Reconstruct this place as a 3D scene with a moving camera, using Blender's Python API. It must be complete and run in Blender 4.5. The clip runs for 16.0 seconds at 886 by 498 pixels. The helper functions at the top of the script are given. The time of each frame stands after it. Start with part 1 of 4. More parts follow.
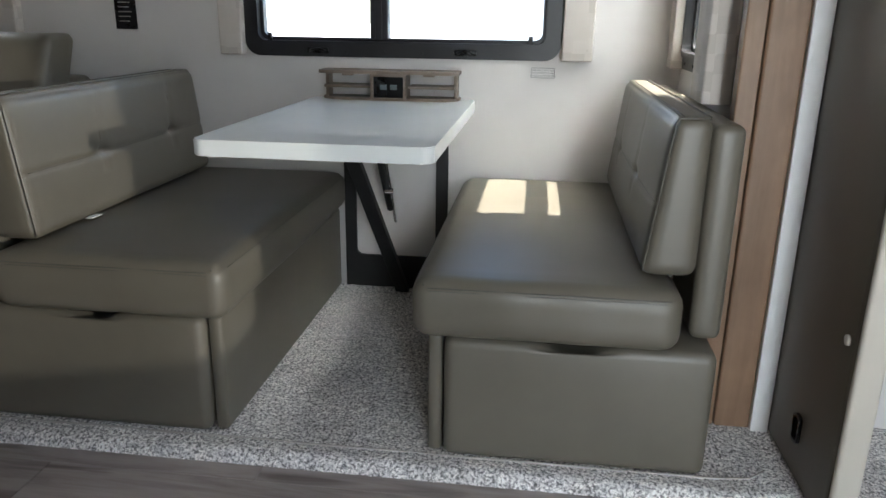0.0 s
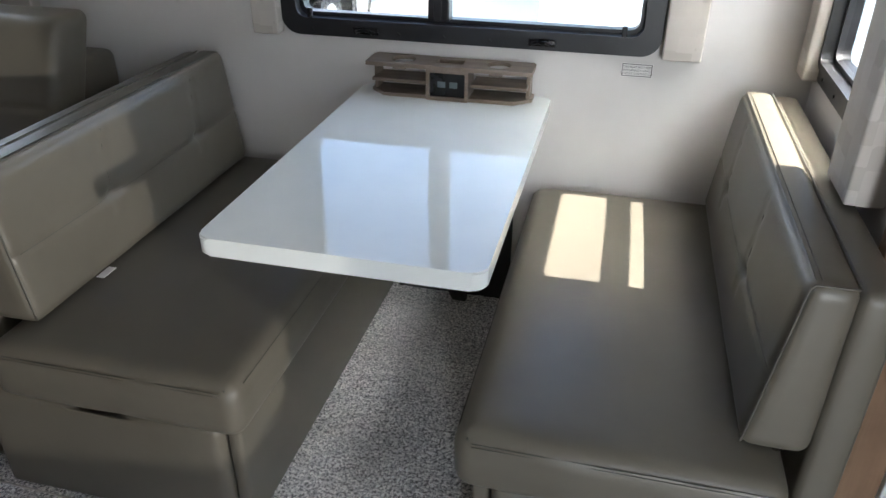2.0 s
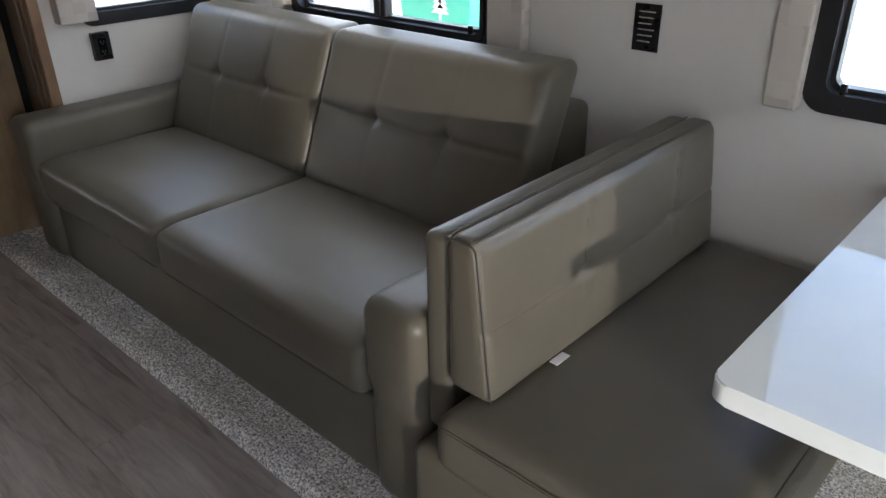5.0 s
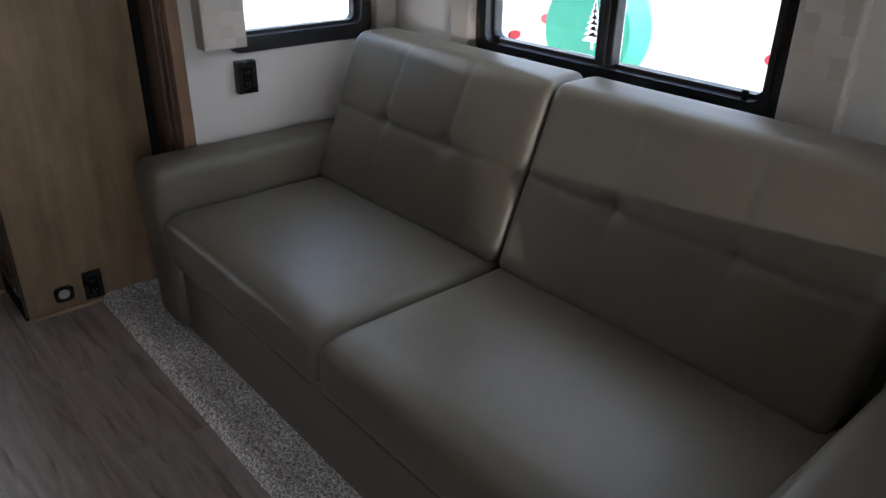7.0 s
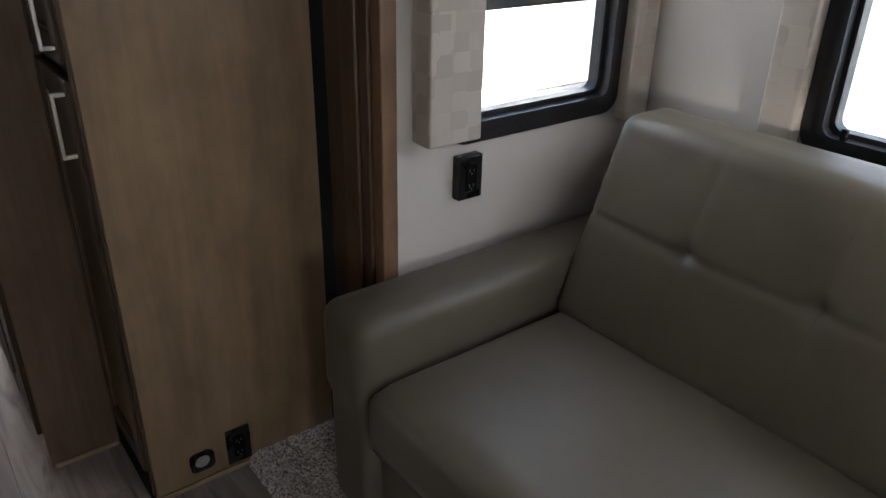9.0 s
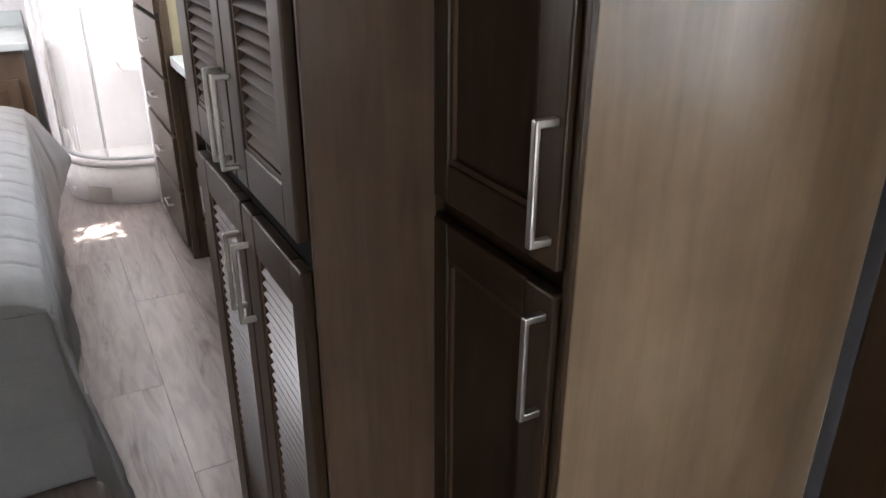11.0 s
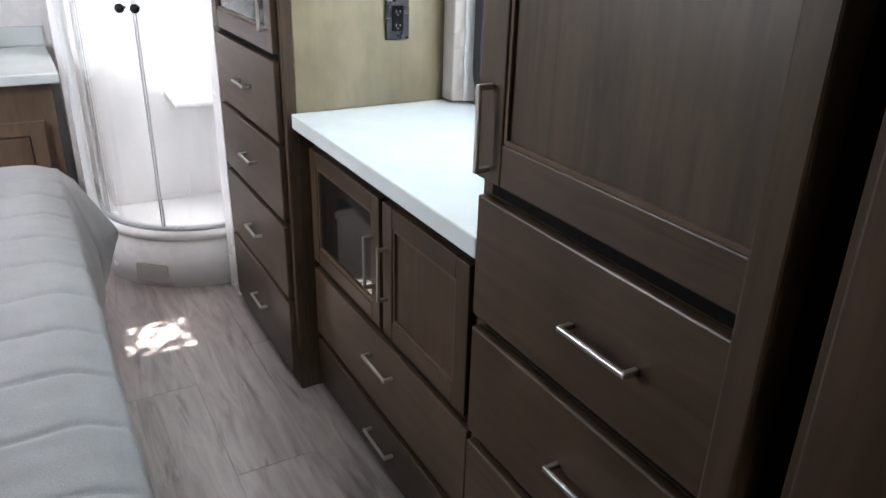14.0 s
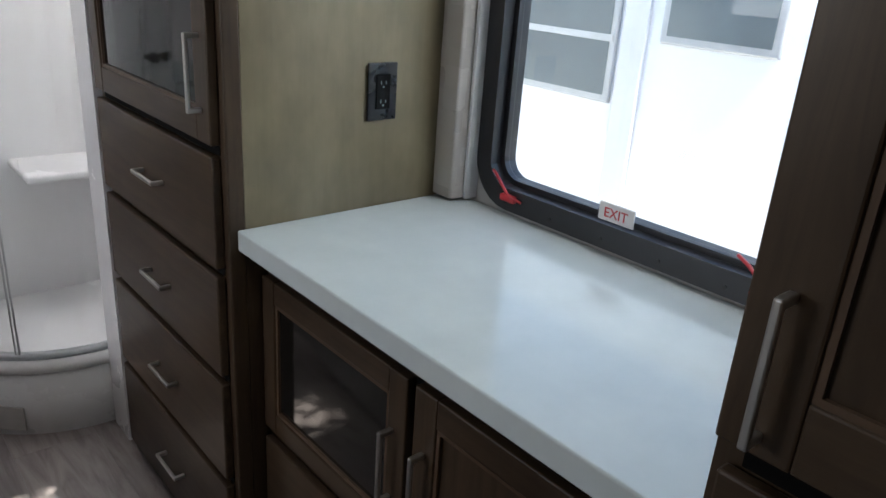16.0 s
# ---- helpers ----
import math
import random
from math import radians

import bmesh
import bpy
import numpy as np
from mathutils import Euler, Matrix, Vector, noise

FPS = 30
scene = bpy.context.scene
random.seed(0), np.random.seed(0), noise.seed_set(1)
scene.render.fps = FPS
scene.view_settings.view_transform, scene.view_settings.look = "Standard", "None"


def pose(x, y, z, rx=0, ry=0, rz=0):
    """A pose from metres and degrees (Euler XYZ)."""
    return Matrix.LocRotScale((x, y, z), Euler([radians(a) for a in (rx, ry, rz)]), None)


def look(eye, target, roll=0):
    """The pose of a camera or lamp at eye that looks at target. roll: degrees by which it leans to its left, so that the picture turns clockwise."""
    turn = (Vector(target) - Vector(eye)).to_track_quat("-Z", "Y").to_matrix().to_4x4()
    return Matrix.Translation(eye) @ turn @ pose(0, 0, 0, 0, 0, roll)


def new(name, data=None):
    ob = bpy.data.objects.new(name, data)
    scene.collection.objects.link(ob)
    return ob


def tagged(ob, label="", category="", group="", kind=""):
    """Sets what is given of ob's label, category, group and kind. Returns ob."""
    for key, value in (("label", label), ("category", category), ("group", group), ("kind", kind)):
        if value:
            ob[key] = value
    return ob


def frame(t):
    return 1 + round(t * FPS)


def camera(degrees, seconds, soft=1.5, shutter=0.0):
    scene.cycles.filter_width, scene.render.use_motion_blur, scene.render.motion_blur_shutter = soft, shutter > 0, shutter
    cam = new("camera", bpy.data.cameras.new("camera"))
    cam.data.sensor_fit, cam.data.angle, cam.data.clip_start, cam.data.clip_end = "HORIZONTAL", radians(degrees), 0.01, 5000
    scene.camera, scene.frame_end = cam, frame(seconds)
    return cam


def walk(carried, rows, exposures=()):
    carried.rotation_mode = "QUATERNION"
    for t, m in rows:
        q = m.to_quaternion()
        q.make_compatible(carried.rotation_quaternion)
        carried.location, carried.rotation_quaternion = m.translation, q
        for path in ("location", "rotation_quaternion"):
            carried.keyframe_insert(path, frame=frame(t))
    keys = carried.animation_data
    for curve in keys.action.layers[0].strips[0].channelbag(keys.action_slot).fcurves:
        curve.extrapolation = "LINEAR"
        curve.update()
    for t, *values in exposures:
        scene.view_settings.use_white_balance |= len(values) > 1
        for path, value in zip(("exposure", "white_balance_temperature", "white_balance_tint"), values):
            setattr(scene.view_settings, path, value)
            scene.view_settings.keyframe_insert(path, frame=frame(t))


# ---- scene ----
cam = camera(61.8, 16.0)
PATH = [
    (0, (0.15, 0.183, 1.055), (-0.094, 2.076, 0.458), 0.8),
    (0.5, (0.148, 0.307, 1.178), (-0.179, 2.143, 0.456), 1.0),
    (1, (0.075, 0.472, 1.284), (-0.273, 2.259, 0.456), 0.9),
    (1.5, (0.071, 0.604, 1.358), (-0.314, 2.343, 0.449), 0.0),
    (2, (0.102, 0.717, 1.476), (-0.305, 2.408, 0.488), 0.4),
    (2.5, (0.093, 0.734, 1.474), (-0.307, 2.408, 0.455), 0.9),
    (3, (0.092, 0.725, 1.463), (-0.325, 2.386, 0.43), 0.8),
    (3.5, (0.09, 0.727, 1.454), (-0.408, 2.374, 0.434), 0.9),
    (4, (0.04, 0.734, 1.48), (-0.733, 2.29, 0.488), 0.3),
    (4.5, (-0.148, 0.786, 1.483), (-1.184, 2.216, 0.544), 0.0),
    (5, (-0.342, 0.886, 1.485), (-1.558, 2.184, 0.571), -0.9),
    (7.5, (-1.402, 1.064, 1.463), (-2.753, 2.238, 0.571), 1.0),
    (8, (-1.676, 1.061, 1.46), (-2.989, 2.267, 0.553), 1.7),
    (8.5, (-1.961, 1.055, 1.461), (-3.298, 2.245, 0.568), 1.6),
    (9, (-2.244, 1.113, 1.49), (-3.659, 2.219, 0.61), 1.2),
    (9.5, (-2.516, 1.086, 1.485), (-4.007, 2.111, 0.633), 1.0),
    (10, (-2.781, 1.049, 1.514), (-4.318, 2.013, 0.672), 0.5),
    (12.5, (-3.962, 0.876, 1.492), (-5.616, 1.667, 0.694), 1.0),
    (13, (-4.159, 0.881, 1.491), (-5.805, 1.67, 0.674), 1.4),
    (13.5, (-4.416, 0.827, 1.501), (-6.038, 1.675, 0.694), 1.3),
    (14, (-4.633, 0.799, 1.498), (-6.217, 1.713, 0.687), 1.6),
    (14.5, (-4.882, 0.831, 1.502), (-6.426, 1.808, 0.69), 2.4),
    (15, (-5.067, 0.86, 1.475), (-6.574, 1.899, 0.669), 3.0),
    (15.5, (-5.268, 0.859, 1.497), (-6.716, 1.967, 0.674), 3.4),
    (16, (-5.410, 0.856, 1.500), (-6.798, 2.101, 0.775), 4.1),
]
walk(cam, [(t, look(eye, target, roll)) for t, eye, target, roll in PATH],
     [(0, 2.5, 6400, 8), (0.7, 2.5, 6400, 8), (1.5, 2.6, 6450, 10), (2.5, 2.35, 6250, 10), (3.5, 2.3, 6250, 10), (5, 2.75, 6550, 12), (7.5, 2.3, 6350, 13), (8.5, 2.15, 6550, 14),
      (9, 2.5, 6850, 14), (9.5, 3.25, 6950, 15), (10, 3.55, 6900, 15), (12.5, 3.45, 6350, 13), (13.5, 3.5, 6350, 12), (14.2, 2.9, 6250, 10), (15, 2.45, 6200, 9), (16, 1.7, 6300, 9)])

# ---- world, sun, daylight and added lamps ----
world = bpy.data.worlds.new("sky")
scene.world = world
world.use_nodes = True
wn = world.node_tree.nodes
sky = wn.new("ShaderNodeTexSky")
sky.sky_type, sky.sun_disc = "NISHITA", False
SUN_TRAVEL = Vector((-0.63, 0.03, -1.02))
sky.sun_elevation = math.atan2(1.02, 0.63)
sky.sun_rotation = radians(90)
world.node_tree.links.new(sky.outputs[0], wn["Background"].inputs[0])
wn["Background"].inputs[1].default_value = 0.15
sun = new("sun", bpy.data.lights.new("sun", "SUN"))
sun.data.energy, sun.data.angle, sun.data.color = 5.0, radians(0.5), (1.0, 0.95, 0.86)
sun.rotation_mode = "QUATERNION"
sun.rotation_quaternion = SUN_TRAVEL.to_track_quat("-Z", "Y")


def sky_lamp(name, eye, target, sx, sy, watts, colour=(0.92, 0.97, 1.0)):
    """Area lamp standing in for sky light at an opening, seen or added."""
    ob = new(name, bpy.data.lights.new(name, "AREA"))
    ob.data.shape, ob.data.size, ob.data.size_y = "RECTANGLE", sx, sy
    ob.data.energy, ob.data.color = watts, colour
    ob.matrix_world = look(eye, target)
    return ob


sky_lamp("daylight_sofa", (-2.54, 2.955, 1.50), (-2.54, 1.0, 0.3), 1.0, 0.22, 0.9)
sky_lamp("daylight_sofa_end", (-3.665, 2.49, 1.47), (-2.0, 2.3, 0.6), 0.45, 0.13, 0.35)
sky_lamp("daylight_dinette_end", (0.665, 2.54, 1.55), (-1.0, 2.3, 0.6), 0.45, 0.14, 0.3)
sky_lamp("daylight_bed_window", (-6.2, 2.10, 1.63), (-6.2, 0.5, 0.7), 0.7, 0.15, 1.2)
# Added lamp beyond an unseen entry opening, narrowed to keep the sofa-side bench dark
sky_lamp("unseen_entry_lamp", (0.92, -1.62, 1.0), (0.4, 2.0, 0.6), 0.34, 1.7, 12.5)
sky_lamp("daylight_skylight", (-8.1, 1.55, 2.16), (-8.1, 1.55, 0), 0.55, 0.55, 1.5, (1, 0.95, 0.95))
# Added lamp at an unseen bed-side opening, there only to light the bedroom
sky_lamp("added_bed_side_lamp", (-7.3, -0.98, 1.62), (-7.3, 1.0, 0.1), 0.9, 0.5, 4.9, (1, 0.96, 0.96))
# Lamp in the inferred, unseen roof vent, added to lift the aisle floor
sky_lamp("daylight_vent", (-5.97, 1.02, 2.14), (-5.97, 1.02, 0), 0.22, 0.22, 0.6)
# Added lamp at the unseen front opening, to lift the tan side panel
sky_lamp("added_front_lamp", (2.46, 0.06, 1.02), (-3.8, 1.5, 0.9), 0.5, 0.55, 4)
# added spot lamp standing in for low reflected sun through an unseen front opening
glint = new("added_front_spot", bpy.data.lights.new("added_front_spot", "SPOT"))
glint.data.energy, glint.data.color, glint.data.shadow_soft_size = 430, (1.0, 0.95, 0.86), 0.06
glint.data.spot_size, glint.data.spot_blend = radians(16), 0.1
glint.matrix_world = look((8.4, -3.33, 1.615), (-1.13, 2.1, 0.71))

# ---- materials ----


def node_material(name):
    m = bpy.data.materials.new(name)
    m.use_nodes = True
    nt = m.node_tree
    return m, nt, nt.nodes["Principled BSDF"]


def coords(nt, scale=(1, 1, 1), rot=(0, 0, 0), kind="Object"):
    tc, mp = nt.nodes.new("ShaderNodeTexCoord"), nt.nodes.new("ShaderNodeMapping")
    mp.inputs["Scale"].default_value = scale
    mp.inputs["Rotation"].default_value = rot
    nt.links.new(tc.outputs[kind], mp.inputs[0])
    return mp.outputs[0]


def noise_tex(nt, vec, scale, detail=4, rough=0.6, dist=0.0):
    n = nt.nodes.new("ShaderNodeTexNoise")
    n.inputs["Scale"].default_value, n.inputs["Detail"].default_value = scale, detail
    n.inputs["Roughness"].default_value, n.inputs["Distortion"].default_value = rough, dist
    nt.links.new(vec, n.inputs["Vector"])
    return n.outputs["Fac"]


def ramp(nt, fac, stops):
    r = nt.nodes.new("ShaderNodeValToRGB")
    el = r.color_ramp.elements
    while len(el) < len(stops):
        el.new(0.5)
    for e, (p, c) in zip(el, stops):
        e.position, e.color = p, (*c, 1)
    nt.links.new(fac, r.inputs[0])
    return r.outputs[0]


def mix(nt, a, b, fac, mode="MIX"):
    m = nt.nodes.new("ShaderNodeMix")
    m.data_type, m.blend_type = "RGBA", mode
    if isinstance(fac, float):
        m.inputs[0].default_value = fac
    else:
        nt.links.new(fac, m.inputs[0])
    for sock, v in ((m.inputs[6], a), (m.inputs[7], b)):
        if isinstance(v, tuple):
            sock.default_value = (*v, 1)
        else:
            nt.links.new(v, sock)
    return m.outputs[2]


def bump(nt, bsdf, h, strength, dist):
    b = nt.nodes.new("ShaderNodeBump")
    b.inputs["Strength"].default_value, b.inputs["Distance"].default_value = strength, dist
    nt.links.new(h, b.inputs["Height"])
    nt.links.new(b.outputs[0], bsdf.inputs["Normal"])


def mottled(name, c1, c2, scale=6, rough=0.5, metal=0.0, grain=120, gstr=0.12, gdist=0.0006, stretch=(1, 1, 1), rvar=0.12, spec=0.5, coat=0.0):
    """Two-scale mottled surface: broad tone, fine grain with relief, uneven gloss."""
    m, nt, b = node_material(name)
    v = coords(nt, stretch)
    broad, fine = noise_tex(nt, v, scale, 5), noise_tex(nt, v, grain, 3)
    col = ramp(nt, broad, [(0.3, c1), (0.7, c2)])
    col = mix(nt, col, mix(nt, col, (0.5, 0.5, 0.5), 1.0, "MULTIPLY"), fine) if gstr > 0.3 else col
    nt.links.new(col, b.inputs["Base Color"])
    mr = nt.nodes.new("ShaderNodeMapRange")
    mr.inputs[3].default_value, mr.inputs[4].default_value = max(0.02, rough - rvar), min(1, rough + rvar)
    nt.links.new(broad, mr.inputs[0])
    nt.links.new(mr.outputs[0], b.inputs["Roughness"])
    b.inputs["Metallic"].default_value = metal
    b.inputs["Specular IOR Level"].default_value = spec
    b.inputs["Coat Weight"].default_value = coat
    b.inputs["Coat Roughness"].default_value = 0.15
    bump(nt, b, fine, gstr, gdist)
    return m


def wood(name, dark, light, grain_axis="z", scale=1.0, rough=0.42, coat=0.15):
    """Stained veneer: long grain, slow blotches, a satin lacquer."""
    m, nt, b = node_material(name)
    s = {"x": (1.2, 16, 16), "y": (16, 1.2, 16), "z": (16, 16, 1.2)}[grain_axis]
    v = coords(nt, tuple(q * scale for q in s))
    g = noise_tex(nt, v, 2.2, 6, 0.65, 0.6)
    blot = noise_tex(nt, coords(nt, (2.2, 2.2, 1.4)), 2.5, 4)
    col = ramp(nt, g, [(0.28, dark), (0.72, light)])
    col = mix(nt, col, ramp(nt, blot, [(0.35, (0.72, 0.7, 0.68)), (0.65, (1.1, 1.1, 1.08))]), 0.8, "MULTIPLY")
    nt.links.new(col, b.inputs["Base Color"])
    b.inputs["Roughness"].default_value = rough
    b.inputs["Specular IOR Level"].default_value = 0.3
    b.inputs["Coat Weight"].default_value, b.inputs["Coat Roughness"].default_value = coat, 0.2
    bump(nt, b, g, 0.15, 0.0008)
    return m


vinyl = mottled("olive_vinyl", (0.112, 0.100, 0.078), (0.140, 0.126, 0.099), 3.0, 0.42, grain=420, gstr=0.22, gdist=0.0005, rvar=0.05)
vinyl_seam = mottled("olive_vinyl_seam", (0.075, 0.07, 0.057), (0.09, 0.084, 0.07), 9, 0.5, grain=400)
white_wall = mottled("wallboard", (0.60, 0.575, 0.56), (0.66, 0.64, 0.625), 2.0, 0.7, grain=90, gstr=0.06)
wall_grey = mottled("painted_board", (0.50, 0.49, 0.47), (0.56, 0.55, 0.53), 2.5, 0.65, grain=90, gstr=0.06)
table_white = mottled("white_laminate", (0.76, 0.795, 0.785), (0.81, 0.84, 0.83), 5, 0.045, grain=260, gstr=0.002, rvar=0.015)
counter_white = mottled("white_countertop", (0.60, 0.655, 0.65), (0.66, 0.71, 0.70), 9, 0.08, grain=260, gstr=0.003, rvar=0.03)
shower_white = mottled("white_acrylic", (0.78, 0.76, 0.76), (0.83, 0.81, 0.81), 3, 0.25, grain=90, gstr=0.02)
black_frame = mottled("black_aluminium", (0.010, 0.010, 0.012), (0.02, 0.02, 0.024), 8, 0.38, grain=300, gstr=0.06)
black_steel = mottled("black_powder_coat", (0.008, 0.008, 0.009), (0.014, 0.014, 0.015), 8, 0.5, grain=500, gstr=0.2)
black_plastic = mottled("black_plastic", (0.006, 0.006, 0.007), (0.010, 0.010, 0.011), 12, 0.28, grain=300, gstr=0.04, spec=0.35)
# Black of sockets and floor deck, also painted where gaps lie in shade
black_and_shade = mottled("flat_black_and_shade", (0.004, 0.004, 0.004), (0.007, 0.007, 0.007), 9, 0.8, spec=0.08)
nickel = mottled("brushed_nickel", (0.50, 0.49, 0.46), (0.60, 0.58, 0.55), 20, 0.34, 1.0, grain=500, gstr=0.1)
chrome = mottled("chrome", (0.7, 0.7, 0.7), (0.8, 0.8, 0.8), 20, 0.12, 1.0, rvar=0.04, grain=300, gstr=0.02)
cab_wood = wood("dark_stained_maple", (0.036, 0.0215, 0.0120), (0.078, 0.050, 0.0295), "z", 1.0, 0.40, 0.12)
cab_wood_h = wood("dark_stained_maple_horizontal", (0.036, 0.0215, 0.0120), (0.078, 0.050, 0.0295), "x", 1.0, 0.40, 0.12)
panel_wood = wood("tan_veneer_panel", (0.20, 0.140, 0.086), (0.29, 0.207, 0.131), "z", 0.6, 0.36, 0.3)
green_panel = wood("pale_veneer_panel", (0.21, 0.175, 0.105), (0.26, 0.22, 0.14), "z", 0.5, 0.4, 0.25)
fascia_wood = wood("brown_slide_trim", (0.19, 0.115, 0.07), (0.25, 0.155, 0.10), "z", 1.0, 0.45, 0.15)
trim_brown = wood("walnut_trim", (0.085, 0.052, 0.032), (0.12, 0.075, 0.047), "z", 1.0, 0.38, 0.1)
vanity_wood = wood("medium_brown_maple", (0.100, 0.066, 0.044), (0.155, 0.105, 0.072), "z", 1.0, 0.42, 0.1)
caddy_wood = wood("grey_brown_laminate", (0.15, 0.115, 0.09), (0.26, 0.205, 0.165), "x", 1.4, 0.5, 0.05)
edge_wood = wood("raw_edge_strip", (0.30, 0.22, 0.14), (0.38, 0.29, 0.19), "y", 1.0, 0.6, 0.0)
paper = mottled("paper_label", (0.72, 0.70, 0.69), (0.78, 0.76, 0.75), 20, 0.8)
ink = mottled("grey_ink", (0.06, 0.058, 0.058), (0.09, 0.088, 0.088), 20, 0.8)
red = mottled("red_plastic", (0.50, 0.03, 0.04), (0.60, 0.05, 0.06), 20, 0.4)
grey_plate = mottled("grey_plastic_plate", (0.42, 0.39, 0.37), (0.48, 0.45, 0.42), 12, 0.6)
beige_edge = mottled("cream_edge_trim", (0.46, 0.43, 0.37), (0.52, 0.48, 0.42), 6, 0.5)
white_trim = mottled("white_corner_trim", (0.66, 0.66, 0.66), (0.72, 0.72, 0.72), 6, 0.5)
trailer_white = mottled("white_fibreglass", (0.86, 0.86, 0.86), (0.90, 0.90, 0.90), 0.8, 0.3, grain=30, gstr=0.03)
trailer_blue = mottled("pale_blue_panel", (0.64, 0.75, 0.77), (0.70, 0.80, 0.82), 0.8, 0.3, grain=30, gstr=0.03)
smoked = mottled("smoked_window", (0.10, 0.12, 0.125), (0.16, 0.19, 0.195), 1.2, 0.12, grain=30, gstr=0.02)
green_cover = mottled("green_vinyl_cover", (0.02, 0.26, 0.17), (0.03, 0.31, 0.21), 4, 0.45, grain=60, gstr=0.1)
steel_grey = mottled("galvanised_steel", (0.42, 0.43, 0.44), (0.52, 0.53, 0.54), 8, 0.45, 0.6, grain=90)
ground_mat = mottled("bright_gravel_lot", (0.60, 0.58, 0.54), (0.72, 0.70, 0.66), 0.4, 0.9, grain=40, gstr=0.5, gdist=0.01)


def make_glass():
    m, nt, b = node_material("clear_glass")
    b.inputs["Base Color"].default_value = (0.95, 0.98, 0.98, 1)
    b.inputs["Transmission Weight"].default_value = 1
    b.inputs["Roughness"].default_value, b.inputs["IOR"].default_value = 0.0, 1.45
    return m


glass = make_glass()
dark_glass, _nt, _b = node_material("dark_door_glass")
_b.inputs["Base Color"].default_value = (0.012, 0.011, 0.010, 1)
_b.inputs["Roughness"].default_value = 0.06
_b.inputs["Specular IOR Level"].default_value = 0.9


frosted, _nt, _b = node_material("frosted_acrylic")
_b.inputs["Base Color"].default_value = (0.9, 0.9, 0.9, 1)
_b.inputs["Transmission Weight"].default_value = 0.6
_b.inputs["Roughness"].default_value = 0.8


def make_carpet():
    m, nt, b = node_material("grey_frieze_carpet")
    v = coords(nt)
    fine = noise_tex(nt, v, 135, 3, 0.75)
    mid = noise_tex(nt, v, 60, 4, 0.7, 0.5)
    broad = noise_tex(nt, v, 5, 3)
    r = nt.nodes.new("ShaderNodeObjectInfo")
    col = ramp(nt, fine, [(0.40, (0.20, 0.195, 0.20)), (0.5, (0.72, 0.71, 0.715)), (0.57, (1.0, 0.985, 0.98))])
    col = mix(nt, col, ramp(nt, mid, [(0.35, (0.62, 0.61, 0.61)), (0.62, (1.2, 1.18, 1.15))]), 0.85, "MULTIPLY")
    col = mix(nt, col, ramp(nt, broad, [(0.35, (0.8, 0.8, 0.8)), (0.65, (1.1, 1.1, 1.1))]), 0.8, "MULTIPLY")
    nt.links.new(col, b.inputs["Base Color"])
    b.inputs["Roughness"].default_value = 1.0
    b.inputs["Specular IOR Level"].default_value = 0.1
    bump(nt, b, mix(nt, fine, mid, 0.5), 0.8, 0.005)
    return m


carpet_mat = make_carpet()


def make_plank():
    m, nt, b = node_material("grey_vinyl_plank")
    info = nt.nodes.new("ShaderNodeObjectInfo")
    add = nt.nodes.new("ShaderNodeVectorMath")
    add.operation = "ADD"
    sc = nt.nodes.new("ShaderNodeVectorMath")
    sc.operation = "SCALE"
    comb = nt.nodes.new("ShaderNodeCombineXYZ")
    for k in range(3):
        nt.links.new(info.outputs["Random"], comb.inputs[k])
    nt.links.new(comb.outputs[0], sc.inputs[0])
    sc.inputs["Scale"].default_value = 31.0
    nt.links.new(coords(nt, (1.4, 11, 11)), add.inputs[0])
    nt.links.new(sc.outputs[0], add.inputs[1])
    g = noise_tex(nt, add.outputs[0], 2.0, 7, 0.62, 1.2)
    knots = noise_tex(nt, add.outputs[0], 0.9, 3, 0.5, 2.0)
    col = ramp(nt, g, [(0.22, (0.21, 0.175, 0.163)), (0.52, (0.37, 0.325, 0.31)), (0.8, (0.48, 0.435, 0.418))])
    col = mix(nt, col, ramp(nt, knots, [(0.30, (0.40, 0.37, 0.35)), (0.43, (1, 1, 1))]), 0.8, "MULTIPLY")
    tone = nt.nodes.new("ShaderNodeMapRange")
    tone.inputs[3].default_value, tone.inputs[4].default_value = 0.88, 1.1
    nt.links.new(info.outputs["Random"], tone.inputs[0])
    col2 = nt.nodes.new("ShaderNodeVectorMath")
    col2.operation = "SCALE"
    nt.links.new(col, col2.inputs[0])
    nt.links.new(tone.outputs[0], col2.inputs["Scale"])
    nt.links.new(col2.outputs[0], b.inputs["Base Color"])
    b.inputs["Roughness"].default_value = 0.29
    bump(nt, b, g, 0.25, 0.0008)
    return m


plank_mat = make_plank()


def make_fabric(name, c1, c2):
    """Pleated, quilted-looking cloth wrap; its squares' differing sheen is painted as colour."""
    m, nt, b = node_material(name)
    v = coords(nt)
    vor = nt.nodes.new("ShaderNodeTexVoronoi")
    vor.distance = "CHEBYCHEV"
    vor.inputs["Scale"].default_value = 22
    vor.inputs["Randomness"].default_value = 0.35
    nt.links.new(v, vor.inputs["Vector"])
    bw = nt.nodes.new("ShaderNodeRGBToBW")
    nt.links.new(vor.outputs["Color"], bw.inputs[0])
    weave = noise_tex(nt, v, 300, 2)
    col = ramp(nt, bw.outputs[0], [(0.2, c1), (0.8, c2)])
    nt.links.new(col, b.inputs["Base Color"])
    b.inputs["Roughness"].default_value = 0.75
    bump(nt, b, mix(nt, weave, vor.outputs["Color"], 0.6), 0.5, 0.0022)
    return m


